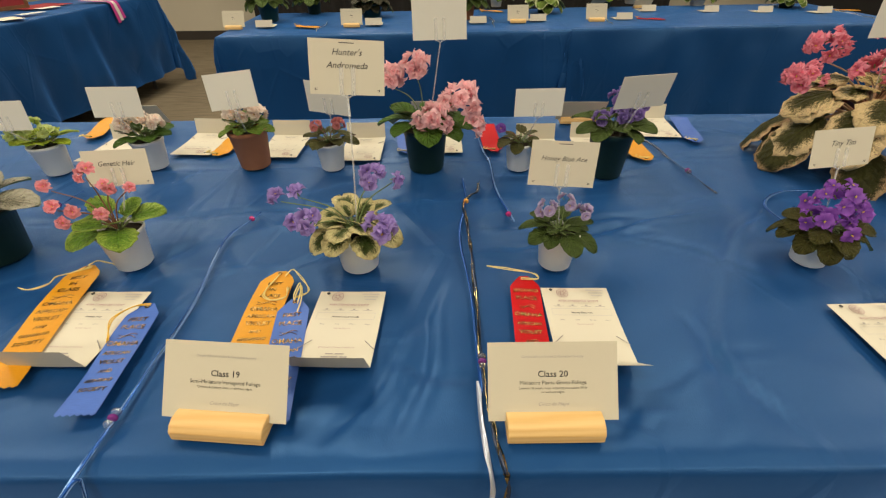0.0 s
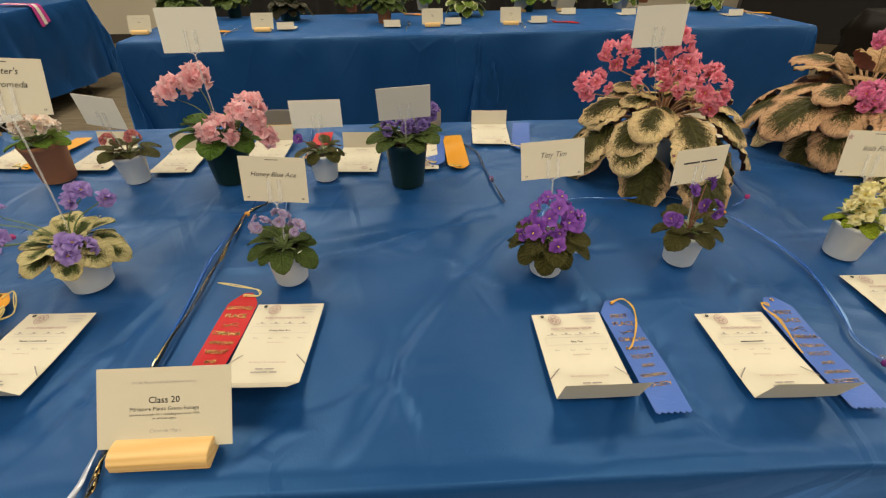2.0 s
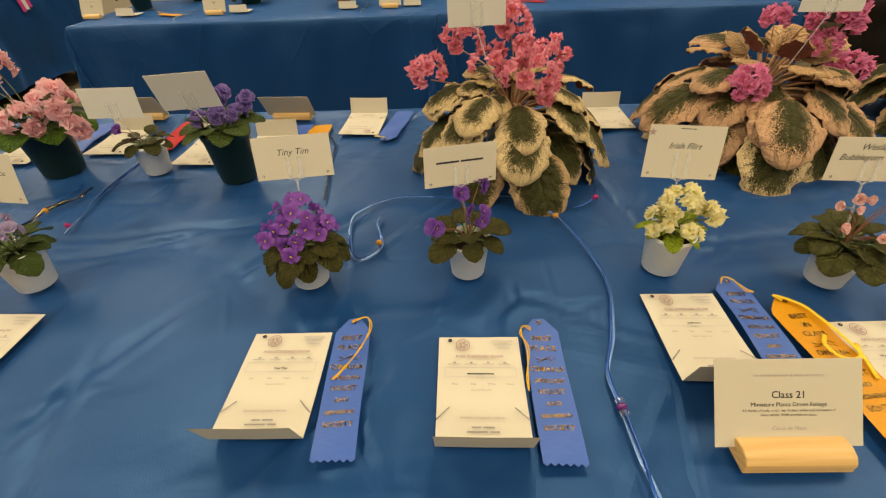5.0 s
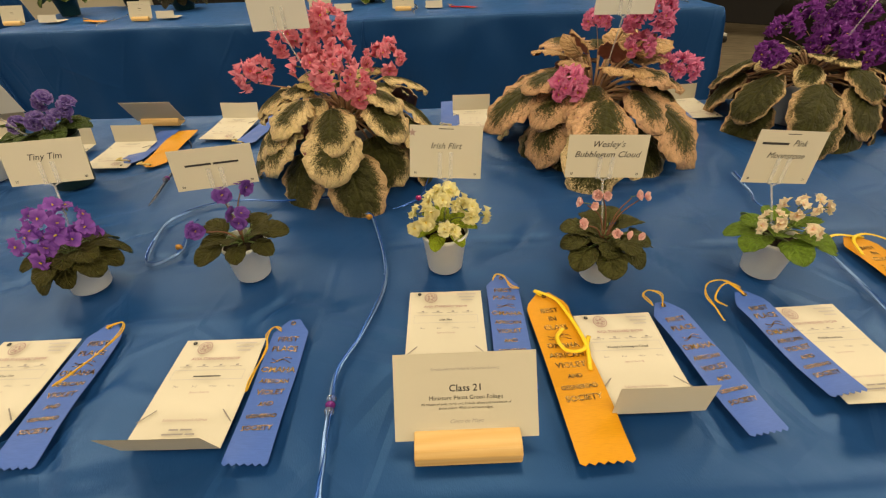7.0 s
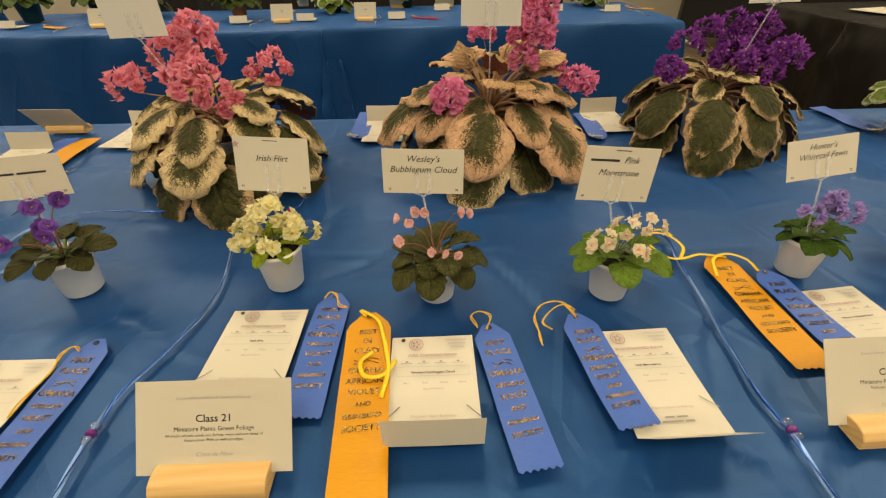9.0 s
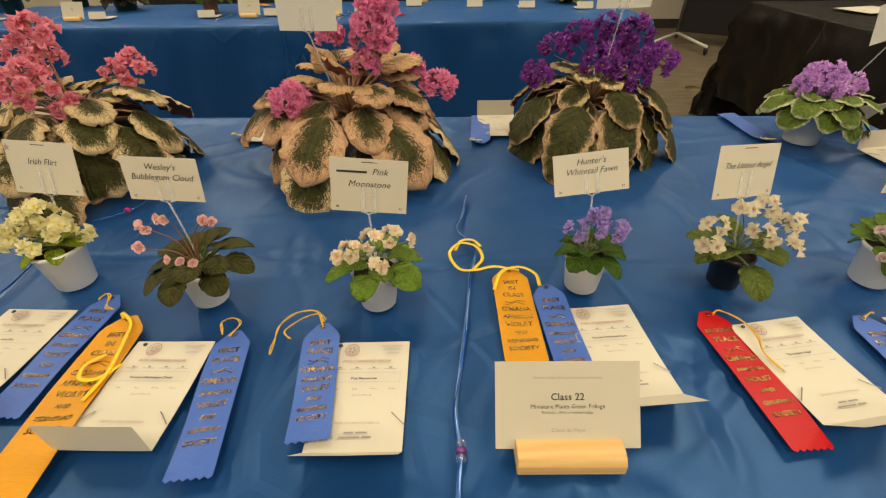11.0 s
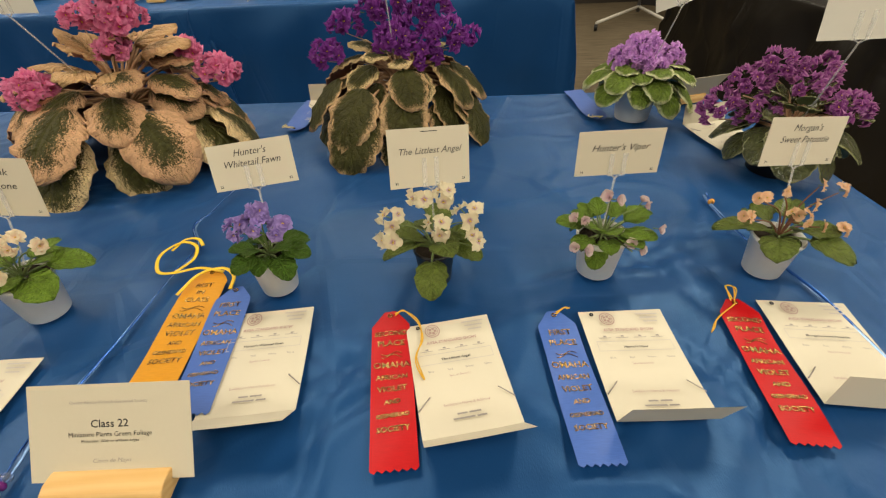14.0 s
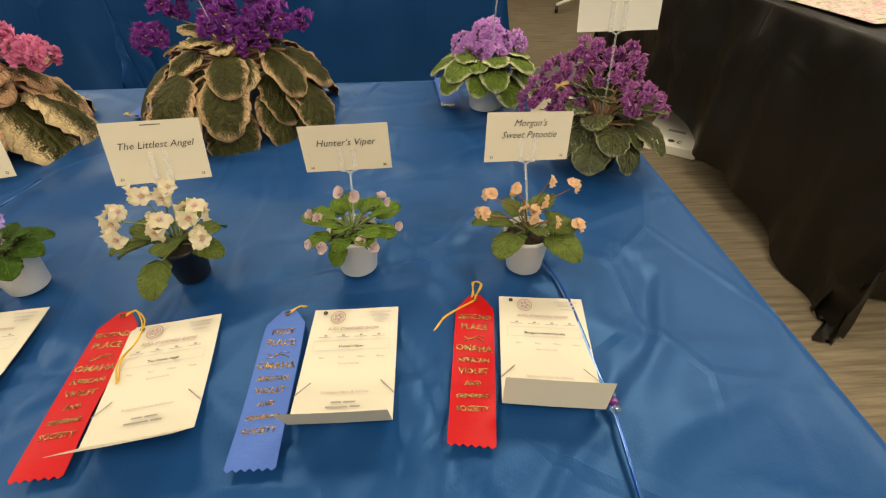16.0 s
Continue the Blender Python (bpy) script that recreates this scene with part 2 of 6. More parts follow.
def leaf_material(name, green, edge=None, amount=0.0, blotch=0.35, vein=None, rough=0.48, fuzz=0.0, spec=0.16):
    """Leaf skin over UV (along, across): midrib and side veins, and a ragged pale margin where the plant is variegated."""
    n = Nodes(name, Roughness=rough, Specular_IOR_Level=spec, Sheen_Weight=fuzz, Sheen_Roughness=0.5, Subsurface_Weight=0.06, Subsurface_Radius=(0.004, 0.006, 0.002), Subsurface_Scale=0.4)
    uv = n("ShaderNodeSeparateXYZ", Vector=n.coords("UV"))
    u, v = uv, uv.node.outputs[1]
    across = n.math("ABSOLUTE", n.math("SUBTRACT", n.math("MULTIPLY", v, 2.0), 1.0))
    rnd = n.random()
    shift = n("ShaderNodeCombineXYZ", X=n.math("MULTIPLY", rnd, 37.0), Y=n.math("MULTIPLY", rnd, 11.0))
    at = n("ShaderNodeVectorMath", op="ADD", i0=n("ShaderNodeMapping", Vector=n.coords("UV"), Scale=(1.5, 1.0, 1.0)), i1=shift)
    fine = n.noise(13, 5, 0.75, at)
    coarse = n.noise(3.2, 3, 0.6, at)
    dark = tuple(x * 0.45 for x in green)
    lite = tuple(min(1, x * 1.75) for x in green)
    c = n.mix(n.ramp(coarse, (0.3, 0.0), (0.72, 1.0)), dark, green)
    c = n.mix(n.math("MULTIPLY", n.ramp(fine, (0.45, 0.0), (0.75, 1.0)), 0.5), c, lite)
    slant = n.math("SUBTRACT", n.math("MULTIPLY", u, 5.6), n.math("MULTIPLY", across, 2.2))
    slant = n.math("ADD", slant, n.math("MULTIPLY", n.math("SUBTRACT", n.noise(4.5, 3, 0.6, at), 0.5), 1.5))
    wave = n.math("ABSOLUTE", n.math("SUBTRACT", n.math("FRACT", slant), 0.5))
    sidevein = n.ramp(wave, (0.0, 1.0), (0.10, 0.0))
    midrib = n.ramp(across, (0.0, 1.0), (0.09, 0.0))
    veins = n.math("MAXIMUM", n.math("MULTIPLY", sidevein, 0.45), midrib)
    if edge:
        rim = n.math("MAXIMUM", across, n.math("SUBTRACT", n.math("MULTIPLY", u, 2.05), 1.05))
        rim = n.math("MAXIMUM", rim, n.math("SUBTRACT", 0.72, n.math("MULTIPLY", u, 6.0)))
        along = n("ShaderNodeCombineXYZ", X=n.math("ADD", n.math("MULTIPLY", slant, 3.4), n.math("MULTIPLY", rnd, 37.0)), Y=n.math("MULTIPLY", v, 9.0))
        streak = n.noise(1.0, 3, 0.6, along)
        speck = n.noise(38, 4, 0.8, at)
        e = n.math("ADD", rim, n.math("MULTIPLY", n.math("SUBTRACT", streak, 0.5), blotch * 3.6))
        e = n.math("ADD", e, n.math("MULTIPLY", n.math("SUBTRACT", speck, 0.5), blotch * 7.0))
        e = n.math("ADD", e, n.math("MULTIPLY", n.math("SUBTRACT", coarse, 0.5), blotch * 1.5))
        e = n.math("ADD", e, n.math("MULTIPLY", n.math("SUBTRACT", rnd, 0.5), 0.22))
        f = n.ramp(n.math("MULTIPLY", e, 0.5), ((0.90 - amount) / 2, 0.0), ((1.12 - amount) / 2, 1.0))
        thin = n.ramp(n.math("MAXIMUM", across, u), (0.90, 0.0), (0.955, 1.0))
        f = n.math("MAXIMUM", f, n.math("MULTIPLY", thin, 0.85))
        pale = n.mix(n.ramp(fine, (0.35, 0.0), (0.65, 1.0)), tuple(x * 0.74 for x in edge), edge)
        pale = n.mix(n.math("MULTIPLY", n.ramp(speck, (0.42, 1.0), (0.52, 0.0)), 0.32), pale, tuple(0.5 * (x + y) for x, y in zip(edge, green)))
        c = n.mix(f, c, pale)
    c = n.mix(n.math("MULTIPLY", veins, 0.20), c, vein or lite)
    c = n.mix(n.math("MULTIPLY", rnd, 0.12), c, dark)
    quilt = n.math("ADD", n.math("MULTIPLY", wave, 1.0), n.math("MULTIPLY", n.noise(14, 3, 0.6, at), 1.3))
    n.bump(n.math("SUBTRACT", quilt, n.math("MULTIPLY", veins, 0.8)), 0.85, 0.0048)
    return n.done(Base_Color=c)


def petal_material(name, col, tip=None, var=0.2, rim=None, inner=0.75):
    """Petal skin over UV (out from the eye, across)."""
    n = Nodes(name, Roughness=0.5, Sheen_Weight=0.04, Specular_IOR_Level=0.3, Subsurface_Weight=0.12, Subsurface_Radius=(0.004, 0.003, 0.003), Subsurface_Scale=0.3)
    uv = n("ShaderNodeSeparateXYZ", Vector=n.coords("UV"))
    base = n.mix(n.ramp(uv, (min(0.15, inner / 2), 0.0), (inner, 1.0)), col, tip or tuple(min(1, v * 1.15) for v in col))
    if rim:
        base = n.mix(n.ramp(uv, (0.82, 0.0), (0.93, 1.0)), base, rim)
    c = n.mix(n.math("MULTIPLY", n.noise(700, 3, 0.6), 0.3), base, tuple(v * (1 - var) for v in tip or col))
    c = n.mix(n.math("MULTIPLY", n.random(), 0.3), c, tuple(v * (1 - 1.6 * var) for v in tip or col))
    n.bump(n.noise(500, 3), 0.25, 0.0008)
    thin = n("ShaderNodeBsdfTranslucent", Color=c)
    both = n("ShaderNodeMixShader", i0=0.38, i1=n.bsdf.outputs[0], i2=thin)
    n.set(n.tree.nodes["Material Output"], Surface=both)
    return n.done(Base_Color=c)


EYE_YELLOW = plain("yellow_stamens", (0.75, 0.50, 0.03), 0.5, 0.2)
STEM_GREEN = plain("fuzzy_green_stem", (0.14, 0.19, 0.06), 0.6, 0.3, 200)
STEM_BROWN = plain("reddish_brown_stem", (0.20, 0.085, 0.045), 0.6, 0.3, 200)
STEM_TAN = plain("tan_pink_stem", (0.42, 0.25, 0.13), 0.6, 0.25, 200)


# ---- the room ----
def carpet_material():
    n = Nodes("brown_grey_carpet", Roughness=0.95, Specular_IOR_Level=0.1)
    streak = n.noise(1, 4, 0.6, n.mapped((4, 55, 1)))
    fine = n.noise(420, 3, 0.7)
    c = n.mix(n.ramp(streak, (0.32, 0.0), (0.68, 1.0)), (0.105, 0.084, 0.052), (0.26, 0.21, 0.135))
    c = n.mix(n.math("MULTIPLY", fine, 0.6), c, (0.13, 0.102, 0.072))
    n.bump(fine, 0.6, 0.003)
    return n.done(Base_Color=c)


def wall_material():
    n = Nodes("cream_painted_wall", Roughness=0.75)
    c = n.mix(n.noise(1.5, 4, 0.6), (0.56, 0.50, 0.38), (0.63, 0.57, 0.44))
    n.bump(n.noise(260, 3, 0.6), 0.2, 0.001)
    return n.done(Base_Color=c)


CARPET, WALL = carpet_material(), wall_material()
CEILING = plain("white_ceiling_tile", (0.50, 0.48, 0.44), 0.9, 0.08, 90, 0.3)
BASEBOARD = plain("dark_rubber_baseboard", (0.045, 0.036, 0.028), 0.6, 0.15)
CURTAIN = plain("black_stage_curtain", (0.012, 0.010, 0.009), 0.9, 0.3, 200, 0.3)
X0, X1, Y0, Y1, ZC = -9.0, 9.0, -8.0, 6.4, 2.7


def slab(name, x0, x1, y0, y1, z0, z1, mat, label, category):
    bm = bmesh.new()
    box(bm, x0, x1, y0, y1, z0, z1)
    return tagged(put(name, mesh_from(name, bm, mat)), label, category, kind="structure")


slab("floor", X0, X1, Y0, Y1, -0.1, 0.0, CARPET, "brown-grey streaked carpet floor of the hall", "floor")
slab("ceiling", X0, X1, Y0, Y1, ZC, ZC + 0.1, CEILING, "white tiled ceiling over the hall", "ceiling")
slab("wall_north", X0, X1, Y1, Y1 + 0.12, 0, ZC, WALL, "cream painted wall behind the tables", "wall")
slab("wall_south", X0, X1, Y0 - 0.12, Y0, 0, ZC, WALL, "cream painted wall", "wall")
slab("wall_west", X0 - 0.12, X0, Y0, Y1, 0, ZC, WALL, "cream painted wall", "wall")
slab("wall_east", X1, X1 + 0.12, Y0, Y1, 0, ZC, WALL, "cream painted wall", "wall")
slab("baseboard", X0, X1, Y1 - 0.012, Y1, 0, 0.11, BASEBOARD, "dark rubber baseboard along the cream wall", "baseboard")


def curtain(x0, x1, y):
    bm = bmesh.new()
    n = int((x1 - x0) / 0.03)
    cols = [(x0 + (x1 - x0) * k / n, y + 0.035 * math.sin(k * 0.9) + 0.02 * math.sin(k * 0.37)) for k in range(n + 1)]
    grid(bm, [[bm.verts.new((px, py, z)) for px, py in cols] for z in (0.02, 1.2, 2.5)])
    return tagged(put("stage_curtain", mesh_from("stage_curtain", bm, CURTAIN)), "black pleated curtain hanging behind the far table", "curtain")


curtain(-3.3, 1.85, 5.95)
for lx in (-5.2, -3.4, -1.6, 0.2, 2.0, 3.8, 5.6):
    for ly, share in ((-4.6, 0.5), (-2.4, 1.65), (-0.7, 1.2), (1.2, 1.1), (3.1, 1.5), (4.9, 0.9)):
        ceiling_lamp(lx, ly, 0.6, 0.6, LAMP_WATTS * share * ((1.42 if ly < 2 else 0.7) if lx > 1.5 else 1.2 if lx < -1.0 else 0.9))


# ---- draped tables ----
def bump_line(x, y, x0, y0, x1, y1, amp, width):
    """A crease of the cloth: a low ridge along a line, fading at its ends."""
    dx, dy = x1 - x0, y1 - y0
    ln = math.hypot(dx, dy)
    s = ((x - x0) * dx + (y - y0) * dy) / (ln * ln)
    if s < 0 or s > 1:
        return 0.0
    d = ((x - x0) * dy - (y - y0) * dx) / ln
    d += 0.006 * math.sin(s * 9 + x0 * 5)
    d /= 0.7 * width
    return 2.3 * amp * (d * math.exp(-d * d) - 0.2 * math.exp(-(d / 2.5) ** 2)) * math.sin(math.pi * s) ** 0.6


def drape(name, x0, x1, depth, drop, mat, label, m, step=0.02, creases=(), wrinkle=0.0012, skew=None, seed=1.0, sides=(1, 1), hem=None, crumple=0.0):
    """A cloth over a table: flat on top with soft wrinkles, rounded at the edges, hanging in slack folds to near the floor."""
    bm = bmesh.new()
    rnd = random.Random(seed)

    def stations(a, b, s, lo, hi):
        out = [a + (b - a) * k / max(1, round((b - a) / s)) for k in range(round((b - a) / s) + 1)]
        hang = [0.004, 0.012, 0.024, 0.05, 0.1, 0.18, 0.28, 0.38, 0.48, 0.58, 0.66, drop]
        hang = sorted({h for h in hang if h <= drop})
        return ([a - h for h in hang[::-1]] if lo else []) + out + ([b + h for h in hang] if hi else [])

    xs, ys = stations(x0, x1, step, *sides), stations(0.0, depth, step, 1, 1)
    rows = []
    for yy in ys:
        row = []
        for xx in xs:
            ox = max(0.0, x0 - xx, xx - x1)
            oy = max(0.0, -yy, yy - depth)
            sx, sy = (-1 if xx < x0 else 1), (-1 if yy < 0 else 1)
            cx, cy = min(max(xx, x0), x1), min(max(yy, 0.0), depth)
            o = math.hypot(ox, oy) if ox and oy else max(ox, oy)
            edge = min(cx - x0 if sides[0] else 9, x1 - cx if sides[1] else 9, cy, depth - cy)
            z = 0.0
            if o == 0:
                p = Vector((xx * 2.3 + seed * 7, yy * 2.3, seed))
                z += wrinkle * (1.6 * noise.noise(p * 2) + 0.8 * noise.noise(p * 6) - 1.6 * abs(noise.noise(p * 3.3)))
                for c in creases:
                    z += bump_line(xx, yy, *c)
                patch = max(0.0, noise.noise(p * 0.9 + Vector((3, 1, 0))) + 0.15)
                z += wrinkle * 3.2 * patch * (1 - min(1.0, 11 * abs(noise.noise(Vector((xx * 3.1 + yy * 2.6, yy * 7.5 - xx * 2.2, seed))))))
                z += wrinkle * 1.8 * patch * (1 - min(1.0, 10 * abs(noise.noise(Vector((xx * 9.0 - yy * 3.0, yy * 4.5 + xx * 1.2, seed + 9))))))
                z = (z - 0.0030) * min(1.0, edge / 0.05)
                z = z if z < 0.0 else 0.0022 * math.tanh(z / 0.0022)
                z -= 0.006 * max(0.0, 1 - edge / 0.02) ** 2
                px, py = xx, yy
            else:
                z = -0.006 - o * (hem(xx) if hem and oy > ox else 1.0) + 0.004 * math.exp(-o * 30)
                out = 0.010 * (1 - math.exp(-o * 60)) + (0.02 * o if oy >= ox else -0.05 * o)
                along = xx if oy >= ox else yy
                fold = (math.sin(along * 9 + seed) + 0.7 * math.sin(along * 21 + 2 * seed) + 0.5 * noise.noise(Vector((along * 4, o * 5, seed)))) * 0.020 * min(1.0, o / 0.5)
                fold += 0.010 * noise.noise(Vector((along * 6, o * 9, seed + 4)))* min(1.0, o / 0.1)
                cr = abs(noise.noise(Vector((along * 3.1 + o, o * 4.2 - along, seed + 2)))) + 0.6 * noise.noise(Vector((along * 9, o * 8 + along * 3, seed)))
                out += crumple * cr * min(1.0, o / 0.12)
                px = cx + (sx * (out + (0.5 * fold if ox > oy else 0) + 0.10 * oy) if ox else 0)
                py = cy + (sy * (out + (fold if oy >= ox else 0) + 0.10 * ox) if oy else 0)
            if skew:
                px += skew(py) * max(0.0, (px - x0) / (x1 - x0)) ** 8
            row.append(bm.verts.new((px, py, max(z, -TOP + 0.004 + 0.002 * rnd.random()))))
        rows.append(row)
    grid(bm, rows)
    ob = put(name, mesh_from(name, bm, mat), None, m)
    return tagged(ob, label, "tablecloth")


METAL = plain("grey_steel_leg", (0.25, 0.25, 0.26), 0.4, 0.1, 40, 0.0, Metallic=0.8)
TABLE_TOP = plain("grey_laminate_tabletop", (0.35, 0.33, 0.30), 0.5)


def folding_table(x0, x1, depth, m, label):
    t = thing("folding_table", m, label, "table", "draped tables")
    bm = bmesh.new()
    box(bm, x0 + 0.004, x1 - 0.004, 0.008, depth - 0.008, -0.042, -0.020, 0.004)
    part("tabletop", bm, TABLE_TOP, t)
    for lx in (x0 + 0.25, x1 - 0.25):
        for ly in (0.12, depth - 0.12):
            bm = bmesh.new()
            tube(bm, [(lx, ly, -TOP), (lx, ly, -0.040)], 0.014, 10)
            part("leg", bm, METAL, t)
    return t


RIGHT = 1.512
DEPTH = 0.966


def right_edge(y):
    return -0.03 * max(0.0, min(1.0, y))


FRONT = -0.018
NEAR = pose(0, FRONT, TOP)
CREASES = (
    (-2.230, 0.410, -0.558, 0.529, 0.0042, 0.008),
    (-0.898, 0.343, -0.508, 0.468, 0.0057, 0.014),
    (-0.952, 0.402, -0.553, 0.446, 0.0047, 0.01),
    (-0.596, 0.297, -0.408, 0.483, 0.0066, 0.012),
    (-0.731, 0.002, -0.596, 0.297, 0.0042, 0.012),
    (-0.641, 0.008, -0.691, 0.210, 0.0034, 0.01),
    (-0.338, 0.023, -0.419, 0.264, 0.0053, 0.01),
    (-0.485, 0.006, -0.334, 0.165, 0.0042, 0.012),
    (-1.247, 0.260, -1.056, 0.481, 0.0042, 0.01),
    (-0.219, 0.201, -0.184, 0.297, 0.0053, 0.01),
    (-0.202, 0.259, -0.086, 0.242, 0.0042, 0.008),
    (-0.110, 0.364, 0.311, 0.396, 0.0034, 0.008),
    (0.313, 0.336, 0.674, 0.377, 0.0042, 0.008),
    (0.060, 0.314, 0.169, 0.426, 0.0042, 0.01),
    (0.747, 0.053, 0.791, 0.260, 0.0034, 0.01),
    (0.898, 0.387, 1.351, 0.401, 0.0034, 0.008),
    (0.943, 0.306, 1.213, 0.363, 0.0042, 0.012),
    (1.131, 0.065, 1.203, 0.212, 0.0042, 0.01),
    (1.302, 0.120, 1.423, 0.306, 0.0042, 0.014),
    (-1.585, 0.012, -1.446, 0.185, 0.0038, 0.012),
    (-0.827, -0.009, -0.192, 0.025, 0.0066, 0.01),
    (-1.128, -0.012, -1.010, 0.211, 0.0042, 0.01),
    (-1.039, 0.014, -0.993, 0.275, 0.0038, 0.012),
    (-1.942, 0.639, -0.221, 0.694, 0.003, 0.008),
)


def fine_creases(count, x0, x1, seed):
    """Straight packing creases lying every way over the cloth, more of them towards its front edge."""
    rnd = random.Random(seed)
    out = []
    for _ in range(count):
        x, y, a, ln = rnd.uniform(x0, x1), 0.9 * rnd.random() ** 1.5, rnd.choice((0.25, -0.5, 1.1, 1.9, 2.6)) + rnd.uniform(-0.35, 0.35), rnd.uniform(0.08, 0.30)
        out.append((x, y, x + ln * math.cos(a), min(0.94, max(0.012, y + ln * math.sin(a))), rnd.uniform(0.0018, 0.0040), rnd.uniform(0.006, 0.012)))
    return tuple(out)


drape("tablecloth", -2.75, RIGHT, DEPTH, 0.70, CLOTH, "wrinkled royal blue satin cloth on the show table", NEAR, 0.0085, CREASES + fine_creases(80, -1.9, 1.5, 5), 0.0020, right_edge, 1.3, (1, 1))
folding_table(-2.75, RIGHT - 0.12, DEPTH, NEAR, "grey folding table hidden under a blue cloth")

FAR_L, FAR_R, FAR_D = -1.815, 1.815, 0.80
FAR = pose(-0.308, 2.262, TOP, 0, 0, 2.3)
FAR_CREASES = ((-1.8, 0.3, 1.7, 0.31, 0.002, 0.01), (0.6, 0, 0.62, 0.8, 0.002, 0.01))
drape("tablecloth", FAR_L, 0.03, FAR_D, 0.735, CLOTH, "royal blue cloth hanging to the carpet from the far table", FAR, 0.03, FAR_CREASES, 0.002, None, 2.2, (1, 1), None, 0.02)
drape("tablecloth", -0.01, FAR_R, FAR_D + 0.004, 0.735, CLOTH, "royal blue cloth overlapping its neighbour on the far table", pose(-0.308, 2.256, TOP + 0.004, 0, 0, 2.3), 0.03, FAR_CREASES, 0.002, None, 3.7, (1, 1), None, 0.02)
folding_table(FAR_L, FAR_R, FAR_D, FAR, "grey folding table hidden under blue cloths")
LEFT = pose(-3.51, 4.23, TOP, 0, 0, 88)
drape("tablecloth", -2.4, 0.0, 0.76, 0.60, CLOTH, "royal blue cloth hanging short over an angled side table", LEFT, 0.03, ((-2, 0.3, 0, 0.31, 0.002, 0.01),), 0.002, None, 5.1, (1, 1), None, 0.03)
folding_table(-2.4, 0.0, 0.76, LEFT, "grey folding table hidden under a blue cloth")
BLACK = pose(3.17, 0.86, TOP, 0, 0, 92)
drape("tablecloth", 0.0, 2.12, 0.76, 0.72, BLACK_CLOTH, "black plastic cloth hanging unevenly over a side table", BLACK, 0.025, (), 0.003, None, 7.7, (1, 1),
      lambda s: 1.0 - 0.22 * min(1.0, max(0.0, (s - 0.1) / 0.9)) + 0.025 * math.sin(9 * s), 0.05)
folding_table(0.0, 2.12, 0.76, BLACK, "folding table hidden under a black cloth")


# ---- potted violets ----
def leaf_mesh(name, p, a0, a1, L, W, mats, cup=0.10, ruffle=0.0, nu=9, nv=6, seed=0, thick=0.0007, stem=0.0016, bend=0.3):
    """A leaf on its stalk, from the crown outwards along x: stalk length and rise, blade length, width and droop. Upper and lower skin."""
    rnd = random.Random(seed)
    bm = bmesh.new()
    uvl = bm.loops.layers.uv.new("UVMap")
    uvs = {}
    ab = a0 + (a1 - a0) * bend
    pts, x, z = [(0.0, 0.0)], 0.0, 0.0
    for k in range(4):
        a = radians(a0 + (ab - a0) * k / 4)
        x, z = x + p / 4 * math.cos(a), z + p / 4 * math.sin(a)
        pts.append((x, z))
    tube(bm, [(px, 0, pz - 0.0008) for px, pz in pts], stem, 5, 2, 1.0, 0.8)
    ph = rnd.uniform(0, 6.28)
    top, low = [], []
    for k in range(nu + 1):
        u = 0.012 + 0.98 * k / nu
        a = radians(ab + (a1 - ab) * u)
        if k:
            x, z = x + L / nu * math.cos(a), z + L / nu * math.sin(a)
        nx, nz = -math.sin(a), math.cos(a)
        w = W / 2 * u ** 0.42 * (1 - u) ** 0.56 / 0.505
        rt, rl = [], []
        for j in range(nv + 1):
            v = -1 + 2 * j / nv
            side = 1 if v > 0 else -1
            off = cup * W * (v * v * 0.9 - 0.25)
            off += ruffle * W * (0.6 * math.sin(6.28 * 2.3 * u + ph + 1.3 * side) + 0.5 * math.sin(6.28 * 5.2 * u + 2 * ph + side)) * abs(v) ** 2.6
            off += 0.02 * W * noise.noise(Vector((u * 4, v * 3, seed)))
            wv = w * v * (1 + 0.05 * rnd.uniform(-1, 1) * abs(v) + (0.04 * math.sin(6.28 * 5 * u) if abs(v) > 0.9 else 0))
            c = Vector((x + nx * off, wv, z + nz * off))
            q = bm.verts.new(c)
            r = bm.verts.new(c - Vector((nx, 0, nz)) * thick)
            uvs[q] = uvs[r] = (u, 0.5 + 0.5 * v)
            rt.append(q)
            rl.append(r)
        top.append(rt)
        low.append(rl)
    grid(bm, [r[::-1] for r in top], False, 0)
    grid(bm, low, False, 1)
    ring_t = top[0][1:-1] + [r[-1] for r in top] + top[-1][1:-1][::-1] + [r[0] for r in top][::-1]
    ring_l = low[0][1:-1] + [r[-1] for r in low] + low[-1][1:-1][::-1] + [r[0] for r in low][::-1]
    for i in range(len(ring_t)):
        j = (i + 1) % len(ring_t)
        bm.faces.new((ring_t[i], ring_t[j], ring_l[j], ring_l[i])).smooth = True
    for f in bm.faces:
        for lp in f.loops:
            lp[uvl].uv = uvs.get(lp.vert, (0.0, 0.5))
    return mesh_from(name, bm, *mats)


